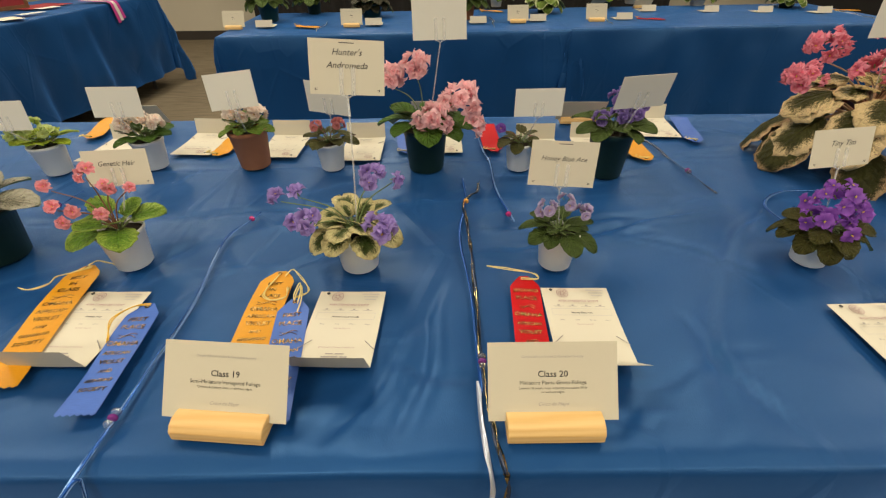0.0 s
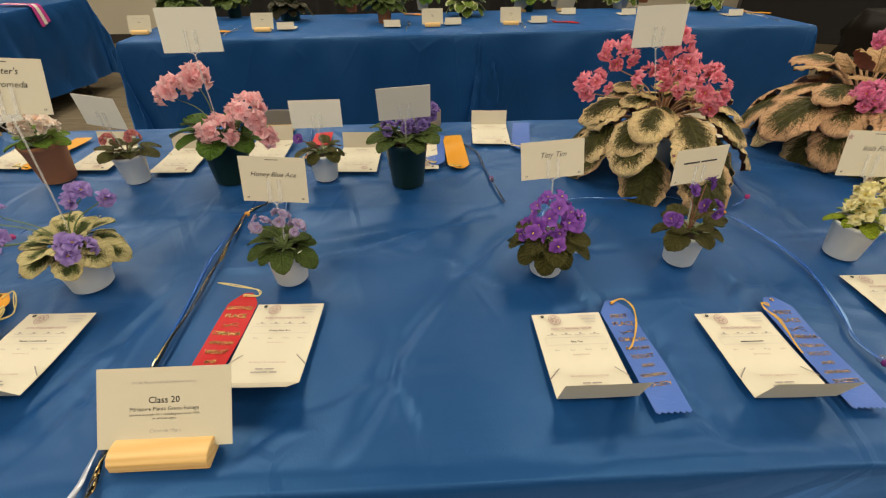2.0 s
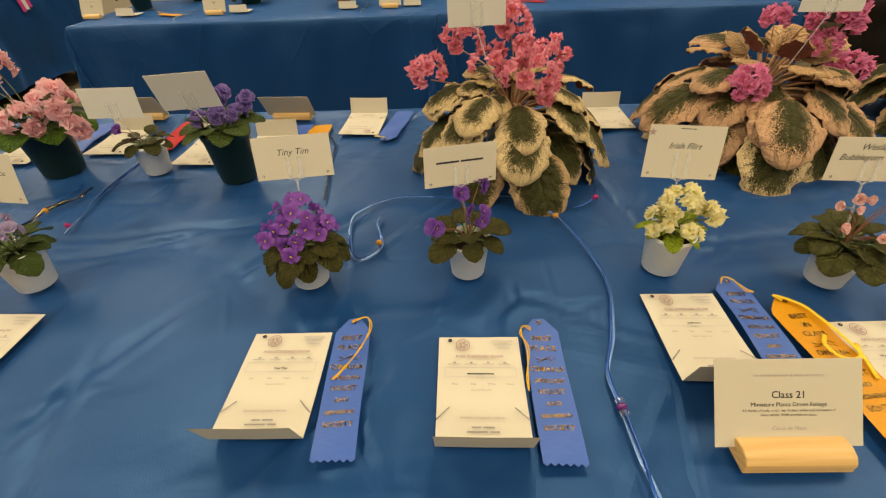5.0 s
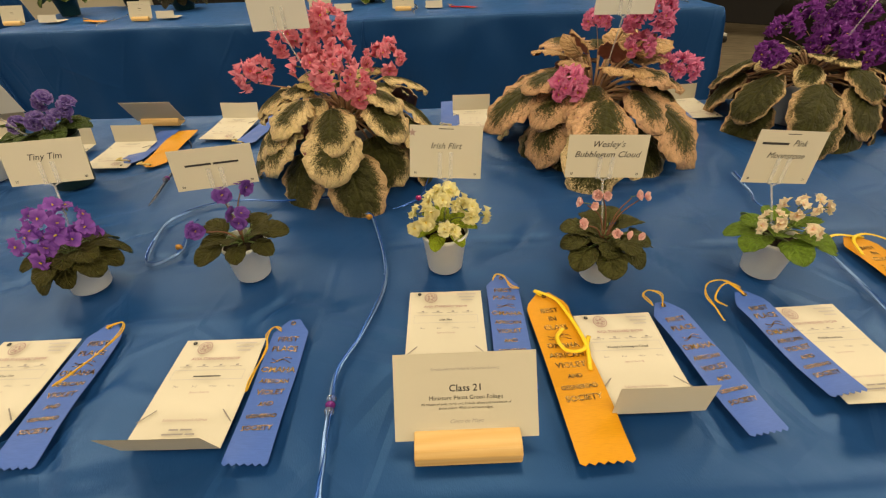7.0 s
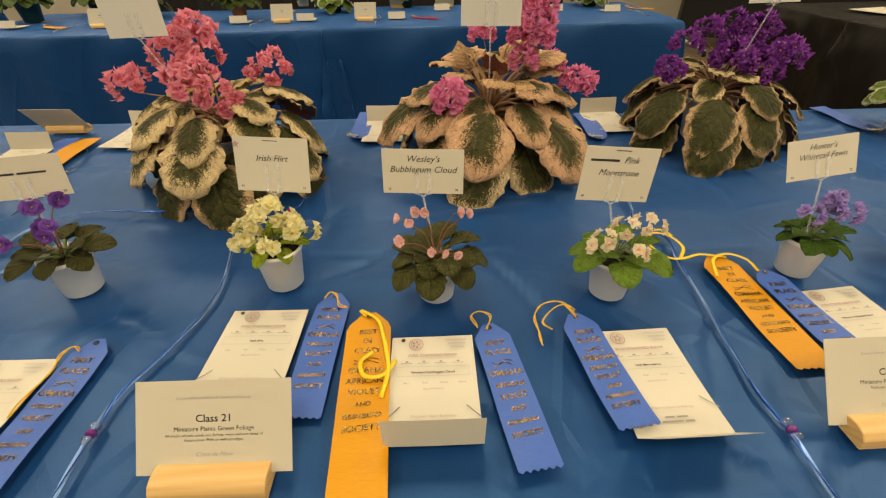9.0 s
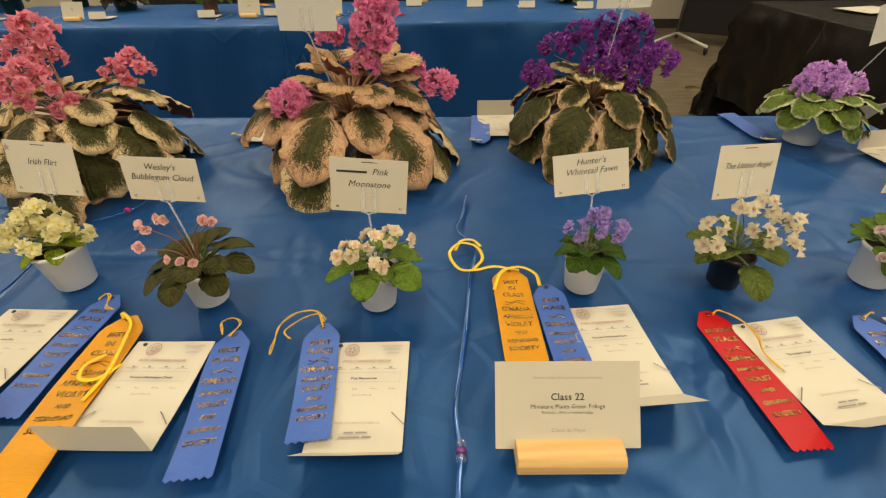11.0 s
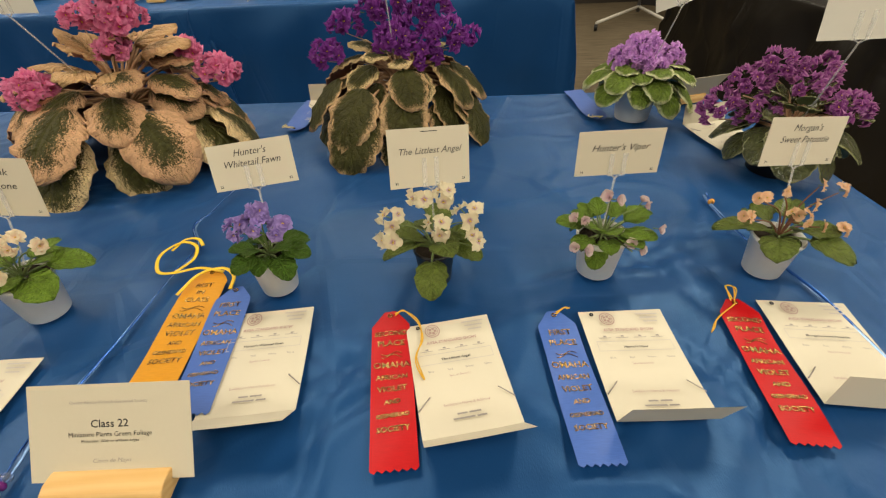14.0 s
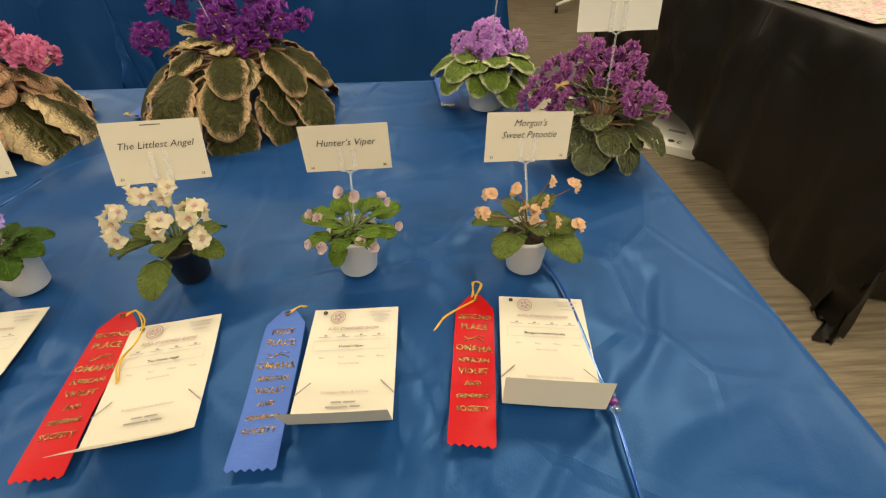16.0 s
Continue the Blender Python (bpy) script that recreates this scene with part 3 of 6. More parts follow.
def flower_mesh(name, size, mats, layers=1, ruffle=0.12, seed=0, open_=18, bell=False, slim=0.62):
    """A five-petalled bloom facing up: petals in one or more layers, a yellow eye, a short green calyx behind."""
    rnd = random.Random(seed)
    bm = bmesh.new()
    uvl = bm.loops.layers.uv.new("UVMap")
    uvs = {}
    for ly in range(layers):
        r = size / 2 * (1 - 0.24 * ly)
        lift = radians(open_ + 24 * ly + (35 if bell else 0))
        for k in range(5):
            a = 2 * math.pi * (k + 0.5 * (ly % 2)) / 5 + rnd.uniform(-0.15, 0.15)
            rr = r * (1.0 if k in (0, 1, 4) or layers > 1 else 0.82) * rnd.uniform(0.92, 1.06)
            tilt = lift + rnd.uniform(-0.22, 0.22)
            rot = Matrix.Rotation(a, 3, "Z") @ Matrix.Rotation(-tilt, 3, "Y")
            ph = rnd.uniform(0, 6.28)
            rows = []
            for i in range(5):
                s = (0.10, 0.35, 0.62, 0.88, 1.0)[i]
                w = rr * slim * (0.28, 0.74, 1.0, 0.86, 0.50)[i]
                row = []
                for j in range(5):
                    v = -1 + j / 2
                    zz = 0.10 * rr * v * v - 0.16 * rr * max(0, s - 0.55) + ruffle * rr * math.sin(3.1 * v + ph) * s * s + ruffle * 0.7 * rr * math.sin(5 * v + 2 * ph) * s ** 3
                    q = bm.verts.new(rot @ Vector((rr * (s - 0.10 * v * v * s), w * v, zz)) + Vector((0, 0, 0.02 * size * ly)))
                    uvs[q] = (s, 0.5 + v / 2)
                    row.append(q)
                rows.append(row)
            grid(bm, rows, False, 0)
    if layers < 3 and not bell:
        for sx in (-1, 1):
            bmesh.ops.create_icosphere(bm, subdivisions=1, radius=size * 0.038, matrix=Matrix.Translation((sx * size * 0.030, 0, size * 0.08)))
        for f in bm.faces:
            if all(v not in uvs for v in f.verts):
                f.material_index, f.smooth = 1, True
    tube(bm, [(0, 0, -size * 0.30), (0, 0, 0.01 * size)], size * 0.035, 5, 2)
    for f in bm.faces:
        for lp in f.loops:
            lp[uvl].uv = uvs.get(lp.vert, (0.3, 0.5))
    return mesh_from(name, bm, *mats)


def pot_parts(t, mat, rt, rb, h, label, rim=0.12, n=32):
    bm = bmesh.new()
    lathe(bm, [(0.0005, 0.0), (rb - 0.002, 0.0), (rb, 0.002), (rb + (rt - rb) * (1 - rim) - 0.0008, h * (1 - rim)), (rt - 0.0002, h * (1 - rim) + 0.0008), (rt + 0.0008, h - 0.002), (rt + 0.0003, h), (rt - 0.0016, h), (rt - 0.0026, h - 0.003), (rb - 0.003, 0.006), (0.0005, 0.006)], n)
    part("pot", bm, mat, t, label)
    bm = bmesh.new()
    rows = []
    for r in (0.0005, 0.4, 0.75, 1.0):
        rr = r if r < 0.01 else r * (rb + (rt - rb) * 0.86 - 0.002)
        rows.append([bm.verts.new((rr * math.cos(k * 0.3927), rr * math.sin(k * 0.3927), h * 0.86 + 0.0025 * random.random())) for k in range(16)])
    grid(bm, rows, True)
    part("soil", bm, SOIL, t)


def outward(d, spin):
    """A turn that takes +z to the direction d."""
    return d.to_track_quat("Z", "Y").to_matrix().to_4x4() @ Matrix.Rotation(spin, 4, "Z")


def violet(x, y, label, pot, rings, leaf_mats, blooms, bloom_mesh, stalk, rz=0.0, seed=0, lean=0.0, cup=0.1, ruffle=0.0, stem=0.0016, fine=0, crown=0.98, jitter=8, base=TOP, bend=0.3, face=0.25, size=1.0):
    """A potted African violet. rings: (count, stalk, rise, droop, blade length, blade width, turn); blooms: (dx, dy, height over the table, spread, count)."""
    rnd = random.Random(seed + 11)
    mat, rt, rb, h, plabel = pot
    t = thing("african_violet", pose(x, y, base + 0.0015, 0, 0, rz) @ Matrix.Scale(size, 4), label, "potted plant", "african violets on show")
    pot_parts(t, mat, rt, rb, h, plabel)
    z0 = h * crown
    for k, (n, p, a0, a1, L, W, turn) in enumerate(rings):
        meshes = [leaf_mesh("leaf", p, a0, a1, L, W, leaf_mats[k] if isinstance(leaf_mats, list) else leaf_mats, cup, ruffle, 9 + fine, 6 + fine // 2, seed * 31 + k * 7 + q, 0.0007 if stem < 0.002 else 0.0016, stem, bend) for q in range(3 if n > 4 else 2)]
        for i in range(n):
            a = turn + 360 * i / n + rnd.uniform(-jitter, jitter)
            s = rnd.uniform(0.82, 1.12)
            m = pose(0, 0, z0 + 0.002 * k, 0, 0, a) @ pose(rt * 0.12, 0, 0, rnd.uniform(-14, 14), rnd.uniform(-10, 10), 0) @ Matrix.Scale(s, 4)
            put("leaf", meshes[i % len(meshes)], t, m)
    for dx, dy, z, spread, n in blooms:
        c = Vector((dx, dy, z))
        bm = bmesh.new()
        mid = Vector((dx * 0.35, dy * 0.35, z0 + (z - z0) * 0.62))
        tube(bm, curve_points([(0, 0, z0 - 0.004), mid, c - Vector((0, 0, spread * 0.4))], 4), 0.0011 if spread < 0.03 else 0.0017, 5, 0, 1, 0.7)
        part("flower_stalk", bm, stalk, t)
        for i in range(n):
            g = (i + 0.5) / n
            up = 1 - 1.25 * g if n > 2 else rnd.uniform(0.1, 0.9)
            az = i * 2.39996 + rnd.uniform(-0.3, 0.3)
            hor = math.sqrt(max(0.0, 1 - up * up))
            d = Vector((hor * math.cos(az), hor * math.sin(az), up))
            if n <= 2:
                d = (d + Vector((dx, dy - 0.02, 0.0)).normalized() * 0.9).normalized()
            put("flower", bloom_mesh[i % len(bloom_mesh)], t, Matrix.Translation(c + d * spread * rnd.uniform(0.75, 1.05)) @ outward((d + Vector((rnd.uniform(-.35, .35), rnd.uniform(-.35, .35) - face, rnd.uniform(-.2, .2)))).normalized(), rnd.uniform(0, 6.28)) @ Matrix.Scale(rnd.uniform(0.85, 1.1), 4))
    return t


LEAF = {
    "mottled": leaf_material("mottled_bright_green_leaf", (0.13, 0.25, 0.022), (0.36, 0.48, 0.07), 0.32, 0.5),
    "cream": leaf_material("green_leaf_with_wide_cream_margin", (0.060, 0.085, 0.018), (0.86, 0.74, 0.36), 0.54, 0.24),
    "green": leaf_material("mid_green_leaf", (0.085, 0.125, 0.028)),
    "dark": leaf_material("dusky_olive_leaf", (0.105, 0.104, 0.030), vein=(0.03, 0.03, 0.01)),
    "olive": leaf_material("yellow_olive_leaf", (0.090, 0.085, 0.022)),
    "lime": leaf_material("lime_green_leaf", (0.46, 0.58, 0.04)),
    "bright": leaf_material("bright_green_leaf", (0.20, 0.32, 0.038)),
    "grass": leaf_material("fresh_green_leaf", (0.085, 0.165, 0.020)),
    "sage": leaf_material("soft_olive_green_leaf", (0.155, 0.205, 0.036), spec=0.25),
    "silver": leaf_material("silvery_cream_variegated_leaf", (0.08, 0.08, 0.045), (0.52, 0.48, 0.36), 0.75, 0.5),
    "tan": leaf_material("green_leaf_with_ragged_cream_tan_margin", (0.056, 0.055, 0.013), (0.88, 0.66, 0.35), 0.36, 0.22),
    "tanwide": leaf_material("green_leaf_with_wide_speckled_cream_margin", (0.056, 0.055, 0.013), (0.90, 0.68, 0.35), 0.46, 0.25),
    "bronze": leaf_material("dark_green_leaf_with_broad_pinkish_tan_margin", (0.056, 0.055, 0.013), (0.75, 0.45, 0.25), 0.50, 0.28),
    "tanthin": leaf_material("dark_green_leaf_with_thin_tan_margin", (0.056, 0.055, 0.013), (0.74, 0.49, 0.26), 0.15, 0.14),
    "young": leaf_material("young_tan_leaf", (0.28, 0.18, 0.07), (0.72, 0.45, 0.22), 0.80, 0.3),
    "youngcream": leaf_material("young_yellow_cream_leaf", (0.20, 0.19, 0.05), (0.84, 0.64, 0.28), 0.66, 0.3),
    "rim": leaf_material("green_leaf_with_cream_rim", (0.150, 0.220, 0.030), (0.84, 0.85, 0.50), 0.17, 0.06),
    "glossy": leaf_material("glossy_olive_leaf_with_thin_pale_rim", (0.082, 0.092, 0.024), (0.42, 0.42, 0.20), 0.02, 0.08, rough=0.17, spec=0.8),
    "wine": leaf_material("dark_wine_green_leaf", (0.050, 0.045, 0.025)),
    "yellow": leaf_material("yellow_green_variegated_leaf", (0.12, 0.17, 0.03), (0.58, 0.55, 0.22), 0.5, 0.35),
}
UNDER = {
    "green": plain("pale_green_leaf_underside", (0.16, 0.20, 0.085), 0.6, 0.2, 200),
    "red": plain("dusky_red_leaf_underside", (0.23, 0.085, 0.065), 0.6, 0.25, 200),
    "lime": plain("lime_leaf_underside", (0.33, 0.44, 0.07), 0.6, 0.2, 200),
}


def lm(top, under="green", stem=STEM_GREEN):
    return LEAF[top], UNDER[under], stem


def blooms(name, size, col, tip=None, layers=1, ruffle=0.12, rim=None, bell=False, kinds=3, open_=18, inner=0.75, slim=0.62):
    pm = petal_material(name + "_petal", col, tip, 0.12 if min(col) > 0.3 else 0.2, rim, inner)
    return [flower_mesh("flower", size, (pm, EYE_YELLOW, STEM_GREEN), layers, ruffle, 17 * q + len(name), open_, bell, slim) for q in range(kinds)]


BLOOM = {
    "salmon": blooms("salmon_pink", 0.018, (0.82, 0.17, 0.26), (0.95, 0.42, 0.46), 2, 0.3, slim=0.5),
    "violet": blooms("violet_purple", 0.026, (0.22, 0.11, 0.48), (0.46, 0.33, 0.72), 2, 0.32, slim=0.52),
    "lavblue": blooms("lavender_blue", 0.017, (0.30, 0.20, 0.48), (0.52, 0.42, 0.66), 2, rim=(0.62, 0.56, 0.66)),
    "purple": blooms("bright_purple", 0.025, (0.18, 0.045, 0.40), (0.35, 0.12, 0.58), 1, 0.22, open_=10, slim=0.52),
    "deepviolet": blooms("deep_violet", 0.022, (0.14, 0.04, 0.32), (0.24, 0.09, 0.46), 2),
    "cream": blooms("creamy_white", 0.024, (0.88, 0.80, 0.30), (0.95, 0.88, 0.50), 2, 0.3, open_=14, slim=0.5),
    "shell": blooms("shell_pink", 0.019, (0.92, 0.50, 0.50), (0.96, 0.66, 0.62), 2, bell=True),
    "blush": blooms("pale_blush_pink", 0.021, (0.92, 0.58, 0.44), (0.95, 0.84, 0.62), 2, 0.28, open_=14, slim=0.52),
    "lilac": blooms("lilac_purple", 0.022, (0.24, 0.13, 0.52), (0.46, 0.34, 0.74), 2, 0.25, slim=0.5),
    "white": blooms("white_with_pink_eye", 0.025, (0.55, 0.28, 0.40), (0.86, 0.77, 0.55), 1, 0.30, open_=12, inner=0.34, slim=0.46),
    "mauve": blooms("pale_mauve", 0.021, (0.58, 0.34, 0.42), (0.74, 0.60, 0.58), 1, bell=True),
    "peach": blooms("peach", 0.017, (0.84, 0.48, 0.26), (0.92, 0.64, 0.40), 1, 0.2, open_=8),
    "palepink": blooms("pale_pink", 0.026, (0.94, 0.68, 0.58), (0.98, 0.87, 0.76), 2, 0.25),
    "limebloom": blooms("greenish_white", 0.02, (0.60, 0.72, 0.16), (0.74, 0.82, 0.34), 2, 0.2),
    "rose": blooms("rose_pink_double", 0.038, (0.95, 0.38, 0.46), (0.98, 0.62, 0.64), 3, 0.36, slim=0.56),
    "smallrose": blooms("small_rose", 0.018, (0.55, 0.15, 0.17), (0.64, 0.24, 0.24), 2),
    "indigo": blooms("indigo_double", 0.026, (0.14, 0.07, 0.36), (0.25, 0.16, 0.50), 3, 0.2, rim=(0.36, 0.28, 0.58)),
    # Deep bases and light tips paint shaded gaps and highlights into coral, magenta, royal.
    "coral": blooms("coral_pink_ruffled", 0.032, (0.72, 0.05, 0.18), (0.94, 0.34, 0.43), 2, 0.42, open_=16, slim=0.54),
    "magenta": blooms("magenta_pink_ruffled", 0.031, (0.64, 0.04, 0.25), (0.90, 0.30, 0.52), 2, 0.42, open_=16, slim=0.54),
    "royal": blooms("royal_purple_ruffled", 0.032, (0.10, 0.010, 0.17), (0.27, 0.05, 0.37), 2, 0.42, slim=0.46),
    "orchid": blooms("orchid_lavender", 0.026, (0.52, 0.20, 0.68), (0.74, 0.40, 0.84), 3, 0.34, slim=0.5),
    "plum": blooms("plum_purple", 0.024, (0.20, 0.03, 0.22), (0.36, 0.09, 0.36), 2, 0.46, rim=(0.52, 0.22, 0.44), slim=0.46),
}
WHITE = (POT_WHITE, 0.031, 0.0235, 0.060, "small white plastic pot")
WHITE_S = (POT_WHITE, 0.0292, 0.0222, 0.056, "small white plastic pot")
GREEN_L = (POT_GREEN, 0.043, 0.034, 0.084, "dark green plastic pot")

# the front row
violet(-1.458, 0.299, "pink-flowered violet with mottled green leaves in a white pot", WHITE,
       [(5, 0.022, 40, -30, 0.044, 0.042, 20), (4, 0.018, 55, 0, 0.034, 0.030, 60)], lm("mottled"),
       [(-0.052, -0.01, 0.128, 0.010, 2), (-0.008, 0.0, 0.142, 0.010, 3), (0.012, 0.0, 0.122, 0.008, 2), (0.040, 0.0, 0.122, 0.004, 1), (-0.050, -0.02, 0.103, 0.006, 2), (-0.028, -0.02, 0.100, 0.006, 2), (0.004, -0.02, 0.096, 0.006, 1), (-0.04, -0.03, 0.088, 0.004, 1)], BLOOM["salmon"], STEM_BROWN, seed=1, size=1.027)
violet(-1.675, 0.321, "violet with silvery variegated leaves in a dark green pot", (POT_GREEN, 0.046, 0.036, 0.078, "dark green plastic pot"),
       [(8, 0.030, 40, -20, 0.06, 0.05, 10), (6, 0.02, 60, 10, 0.045, 0.04, 30)], lm("silver"), [(0, 0, 0.13, 0.02, 4)], BLOOM["violet"], STEM_GREEN, seed=2, size=1.025)
violet(-1.119, 0.289, "violet with cream-edged leaves and purple blooms in a white pot", (POT_WHITE, 0.033, 0.026, 0.060, "white plastic pot"),
       [(9, 0.026, 26, -58, 0.042, 0.040, 10), (8, 0.024, 46, -24, 0.037, 0.035, 30), (5, 0.014, 66, 10, 0.028, 0.027, 0)], lm("cream"),
       [(-0.092, 0.0, 0.108, 0.010, 2), (-0.068, 0.005, 0.110, 0.008, 1), (-0.074, -0.02, 0.084, 0.006, 1), (-0.050, -0.035, 0.094, 0.011, 3), (0.040, -0.045, 0.086, 0.016, 4), (0.028, 0.02, 0.128, 0.012, 3), (0.052, 0.02, 0.122, 0.006, 1)], BLOOM["violet"], STEM_GREEN, seed=3, size=1.029)
violet(-0.833, 0.286, "small lavender-blue double violet in a white pot", WHITE_S,
       [(9, 0.017, 26, -46, 0.034, 0.027, 0), (8, 0.014, 48, -12, 0.028, 0.022, 20)], lm("green"),
       [(-0.020, -0.005, 0.092, 0.011, 5), (0.004, 0.0, 0.098, 0.010, 4), (0.024, -0.01, 0.088, 0.009, 4)], BLOOM["lavblue"], STEM_GREEN, seed=4, size=1.026)
violet(-0.460, 0.285, "violet with a dome of bright purple blooms in a white pot", WHITE_S,
       [(10, 0.024, 10, -62, 0.038, 0.033, 0), (9, 0.020, 26, -40, 0.034, 0.030, 20)], lm("olive"),
       [(0.0, 0.004, 0.088, 0.030, 16), (-0.030, -0.010, 0.076, 0.016, 5), (0.030, -0.004, 0.080, 0.015, 5), (-0.005, -0.028, 0.070, 0.012, 3)], BLOOM["purple"], STEM_GREEN, seed=5, size=1.016)
violet(-0.252, 0.298, "dusky-leaved violet with a few purple blooms in a white pot", WHITE_S,
       [(7, 0.022, 30, -40, 0.034, 0.030, 15), (6, 0.016, 50, -5, 0.028, 0.025, 40)], lm("olive"),
       [(-0.042, -0.02, 0.085, 0.006, 2), (0.012, -0.015, 0.098, 0.010, 3), (-0.012, 0.01, 0.116, 0.005, 1), (0.012, 0.015, 0.124, 0.006, 2)], BLOOM["deepviolet"], STEM_BROWN, seed=6, size=0.987)
violet(0.006, 0.300, "lime-leaved violet with creamy white double blooms in a white pot", WHITE,
       [(7, 0.012, 40, -35, 0.030, 0.022, 0), (5, 0.010, 60, 0, 0.026, 0.02, 30)], lm("lime", "lime"),
       [(0.0, 0.0, 0.098, 0.024, 10), (-0.028, -0.012, 0.086, 0.014, 4), (0.028, -0.01, 0.09, 0.014, 4), (0.048, 0.0, 0.080, 0.004, 1), (-0.038, -0.02, 0.076, 0.004, 1), (0.006, -0.032, 0.078, 0.010, 2)], BLOOM["cream"], STEM_GREEN, seed=7, size=0.975)
violet(0.202, 0.269, "dark olive violet with small shell-pink blooms in a white pot", WHITE_S,
       [(8, 0.030, 26, -58, 0.038, 0.035, 0), (8, 0.028, 42, -34, 0.034, 0.031, 22), (8, 0.020, 54, -6, 0.026, 0.024, 5), (6, 0.010, 66, 20, 0.018, 0.016, 15)], lm("dark"),
       [(-0.034, -0.01, 0.120, 0.006, 2), (-0.014, 0.0, 0.126, 0.006, 2), (0.022, 0.0, 0.122, 0.005, 1), (0.034, 0.0, 0.120, 0.004, 1), (-0.044, -0.02, 0.098, 0.004, 1), (0.004, -0.035, 0.093, 0.006, 2), (0.020, -0.035, 0.090, 0.004, 1)], BLOOM["shell"], STEM_BROWN, seed=8, size=0.954, cup=0.04)
violet(0.416, 0.265, "bright green violet with blush-pink double blooms in a white pot", WHITE,
       [(6, 0.024, 30, -42, 0.046, 0.040, 30), (5, 0.018, 45, -10, 0.036, 0.032, 0)], lm("bright"),
       [(-0.024, -0.01, 0.092, 0.010, 3), (0.0, -0.005, 0.102, 0.012, 3), (0.024, 0.0, 0.106, 0.012, 3), (-0.042, -0.01, 0.082, 0.006, 1), (0.044, 0.0, 0.102, 0.004, 1), (0.010, -0.03, 0.086, 0.010, 2)], BLOOM["blush"], STEM_GREEN, seed=9, size=0.927)
violet(0.675, 0.297, "green-leaved violet with lilac-purple blooms in a white pot", WHITE_S,
       [(8, 0.016, 35, -42, 0.034, 0.029, 0), (6, 0.014, 55, -5, 0.028, 0.024, 20)], lm("grass"),
       [(-0.024, -0.01, 0.098, 0.010, 3), (0.0, -0.01, 0.102, 0.012, 4), (0.026, -0.01, 0.098, 0.010, 3), (0.004, 0.0, 0.116, 0.006, 2)], BLOOM["lilac"], STEM_GREEN, seed=10, size=0.929)
violet(0.861, 0.305, "violet with large white pink-eyed blooms in a black pot", (POT_BLACK, 0.026, 0.020, 0.052, "black plastic pot"),
       [(5, 0.030, 25, -40, 0.044, 0.034, 50), (5, 0.024, 45, -10, 0.040, 0.032, 10), (3, 0.016, 60, 10, 0.03, 0.024, 80)], lm("sage"),
       [(-0.046, -0.010, 0.098, 0.013, 3), (-0.048, -0.02, 0.076, 0.010, 2), (-0.012, 0.0, 0.116, 0.011, 2), (0.014, 0.0, 0.122, 0.011, 3), (0.004, -0.025, 0.096, 0.013, 3), (0.040, -0.012, 0.102, 0.015, 4), (0.044, -0.03, 0.078, 0.011, 2)], BLOOM["white"], STEM_GREEN, seed=11, size=0.930, face=0.55)
violet(1.054, 0.311, "light green violet with pale mauve blooms in a white pot", WHITE,
       [(9, 0.026, 25, -15, 0.031, 0.026, 15), (8, 0.022, 45, 10, 0.029, 0.024, 40), (3, 0.018, 0, -60, 0.03, 0.025, 250)], lm("bright"),
       [(-0.034, -0.01, 0.088, 0.006, 2), (0.0, 0.0, 0.108, 0.006, 2), (0.036, 0.0, 0.098, 0.006, 2), (0.022, -0.04, 0.064, 0.008, 2), (-0.036, -0.035, 0.062, 0.006, 2), (0.05, -0.02, 0.078, 0.005, 1)], BLOOM["mauve"], STEM_GREEN, seed=12, size=0.927)
violet(1.250, 0.303, "violet with peach blooms on thin brown stalks in a white pot", WHITE_S,
       [(5, 0.026, 30, -35, 0.044, 0.034, 20), (5, 0.020, 50, 0, 0.034, 0.028, 50)], lm("sage"),
       [(-0.048, -0.01, 0.114, 0.006, 2), (-0.022, 0.0, 0.118, 0.004, 1), (0.016, 0.0, 0.124, 0.004, 1), (0.042, 0.0, 0.116, 0.006, 2), (-0.004, -0.02, 0.092, 0.012, 4), (-0.058, -0.01, 0.090, 0.005, 2), (0.050, -0.02, 0.074, 0.006, 2), (0.024, -0.02, 0.082, 0.004, 1), (0.010, -0.01, 0.105, 0.004, 1)], BLOOM["peach"], STEM_BROWN, seed=13, size=0.923)

# the back row
violet(-1.797, 0.621, "lime-green violet with greenish white blooms in a white pot", WHITE,
       [(8, 0.022, 35, -20, 0.036, 0.034, 0), (6, 0.016, 50, 0, 0.03, 0.028, 25)], lm("lime", "lime"), [(-0.01, -0.01, 0.088, 0.026, 12), (-0.035, -0.015, 0.080, 0.014, 5), (0.025, -0.01, 0.082, 0.014, 5)], BLOOM["limebloom"], STEM_GREEN, seed=21, size=1.035)
violet(-1.606, 0.643, "violet with pale pink ruffled blooms in a white pot", WHITE,
       [(8, 0.018, 35, -25, 0.036, 0.030, 0), (6, 0.016, 50, 0, 0.03, 0.026, 25)], lm("grass"), [(-0.012, 0, 0.094, 0.026, 12), (-0.035, 0, 0.085, 0.01, 3), (0.03, 0, 0.09, 0.012, 4)], BLOOM["palepink"], STEM_GREEN, seed=22, size=1.037)
violet(-1.393, 0.643, "violet with pale pink ruffled blooms in a terracotta pot", (POT_TERRACOTTA, 0.038, 0.029, 0.078, "terracotta clay pot"),
       [(8, 0.018, 30, -30, 0.034, 0.030, 0), (6, 0.016, 50, 0, 0.03, 0.026, 25)], lm("bright"), [(0, 0, 0.112, 0.026, 12), (-0.025, 0, 0.10, 0.012, 4), (0.028, 0, 0.106, 0.012, 4)], BLOOM["palepink"], STEM_GREEN, seed=23, size=1.038)
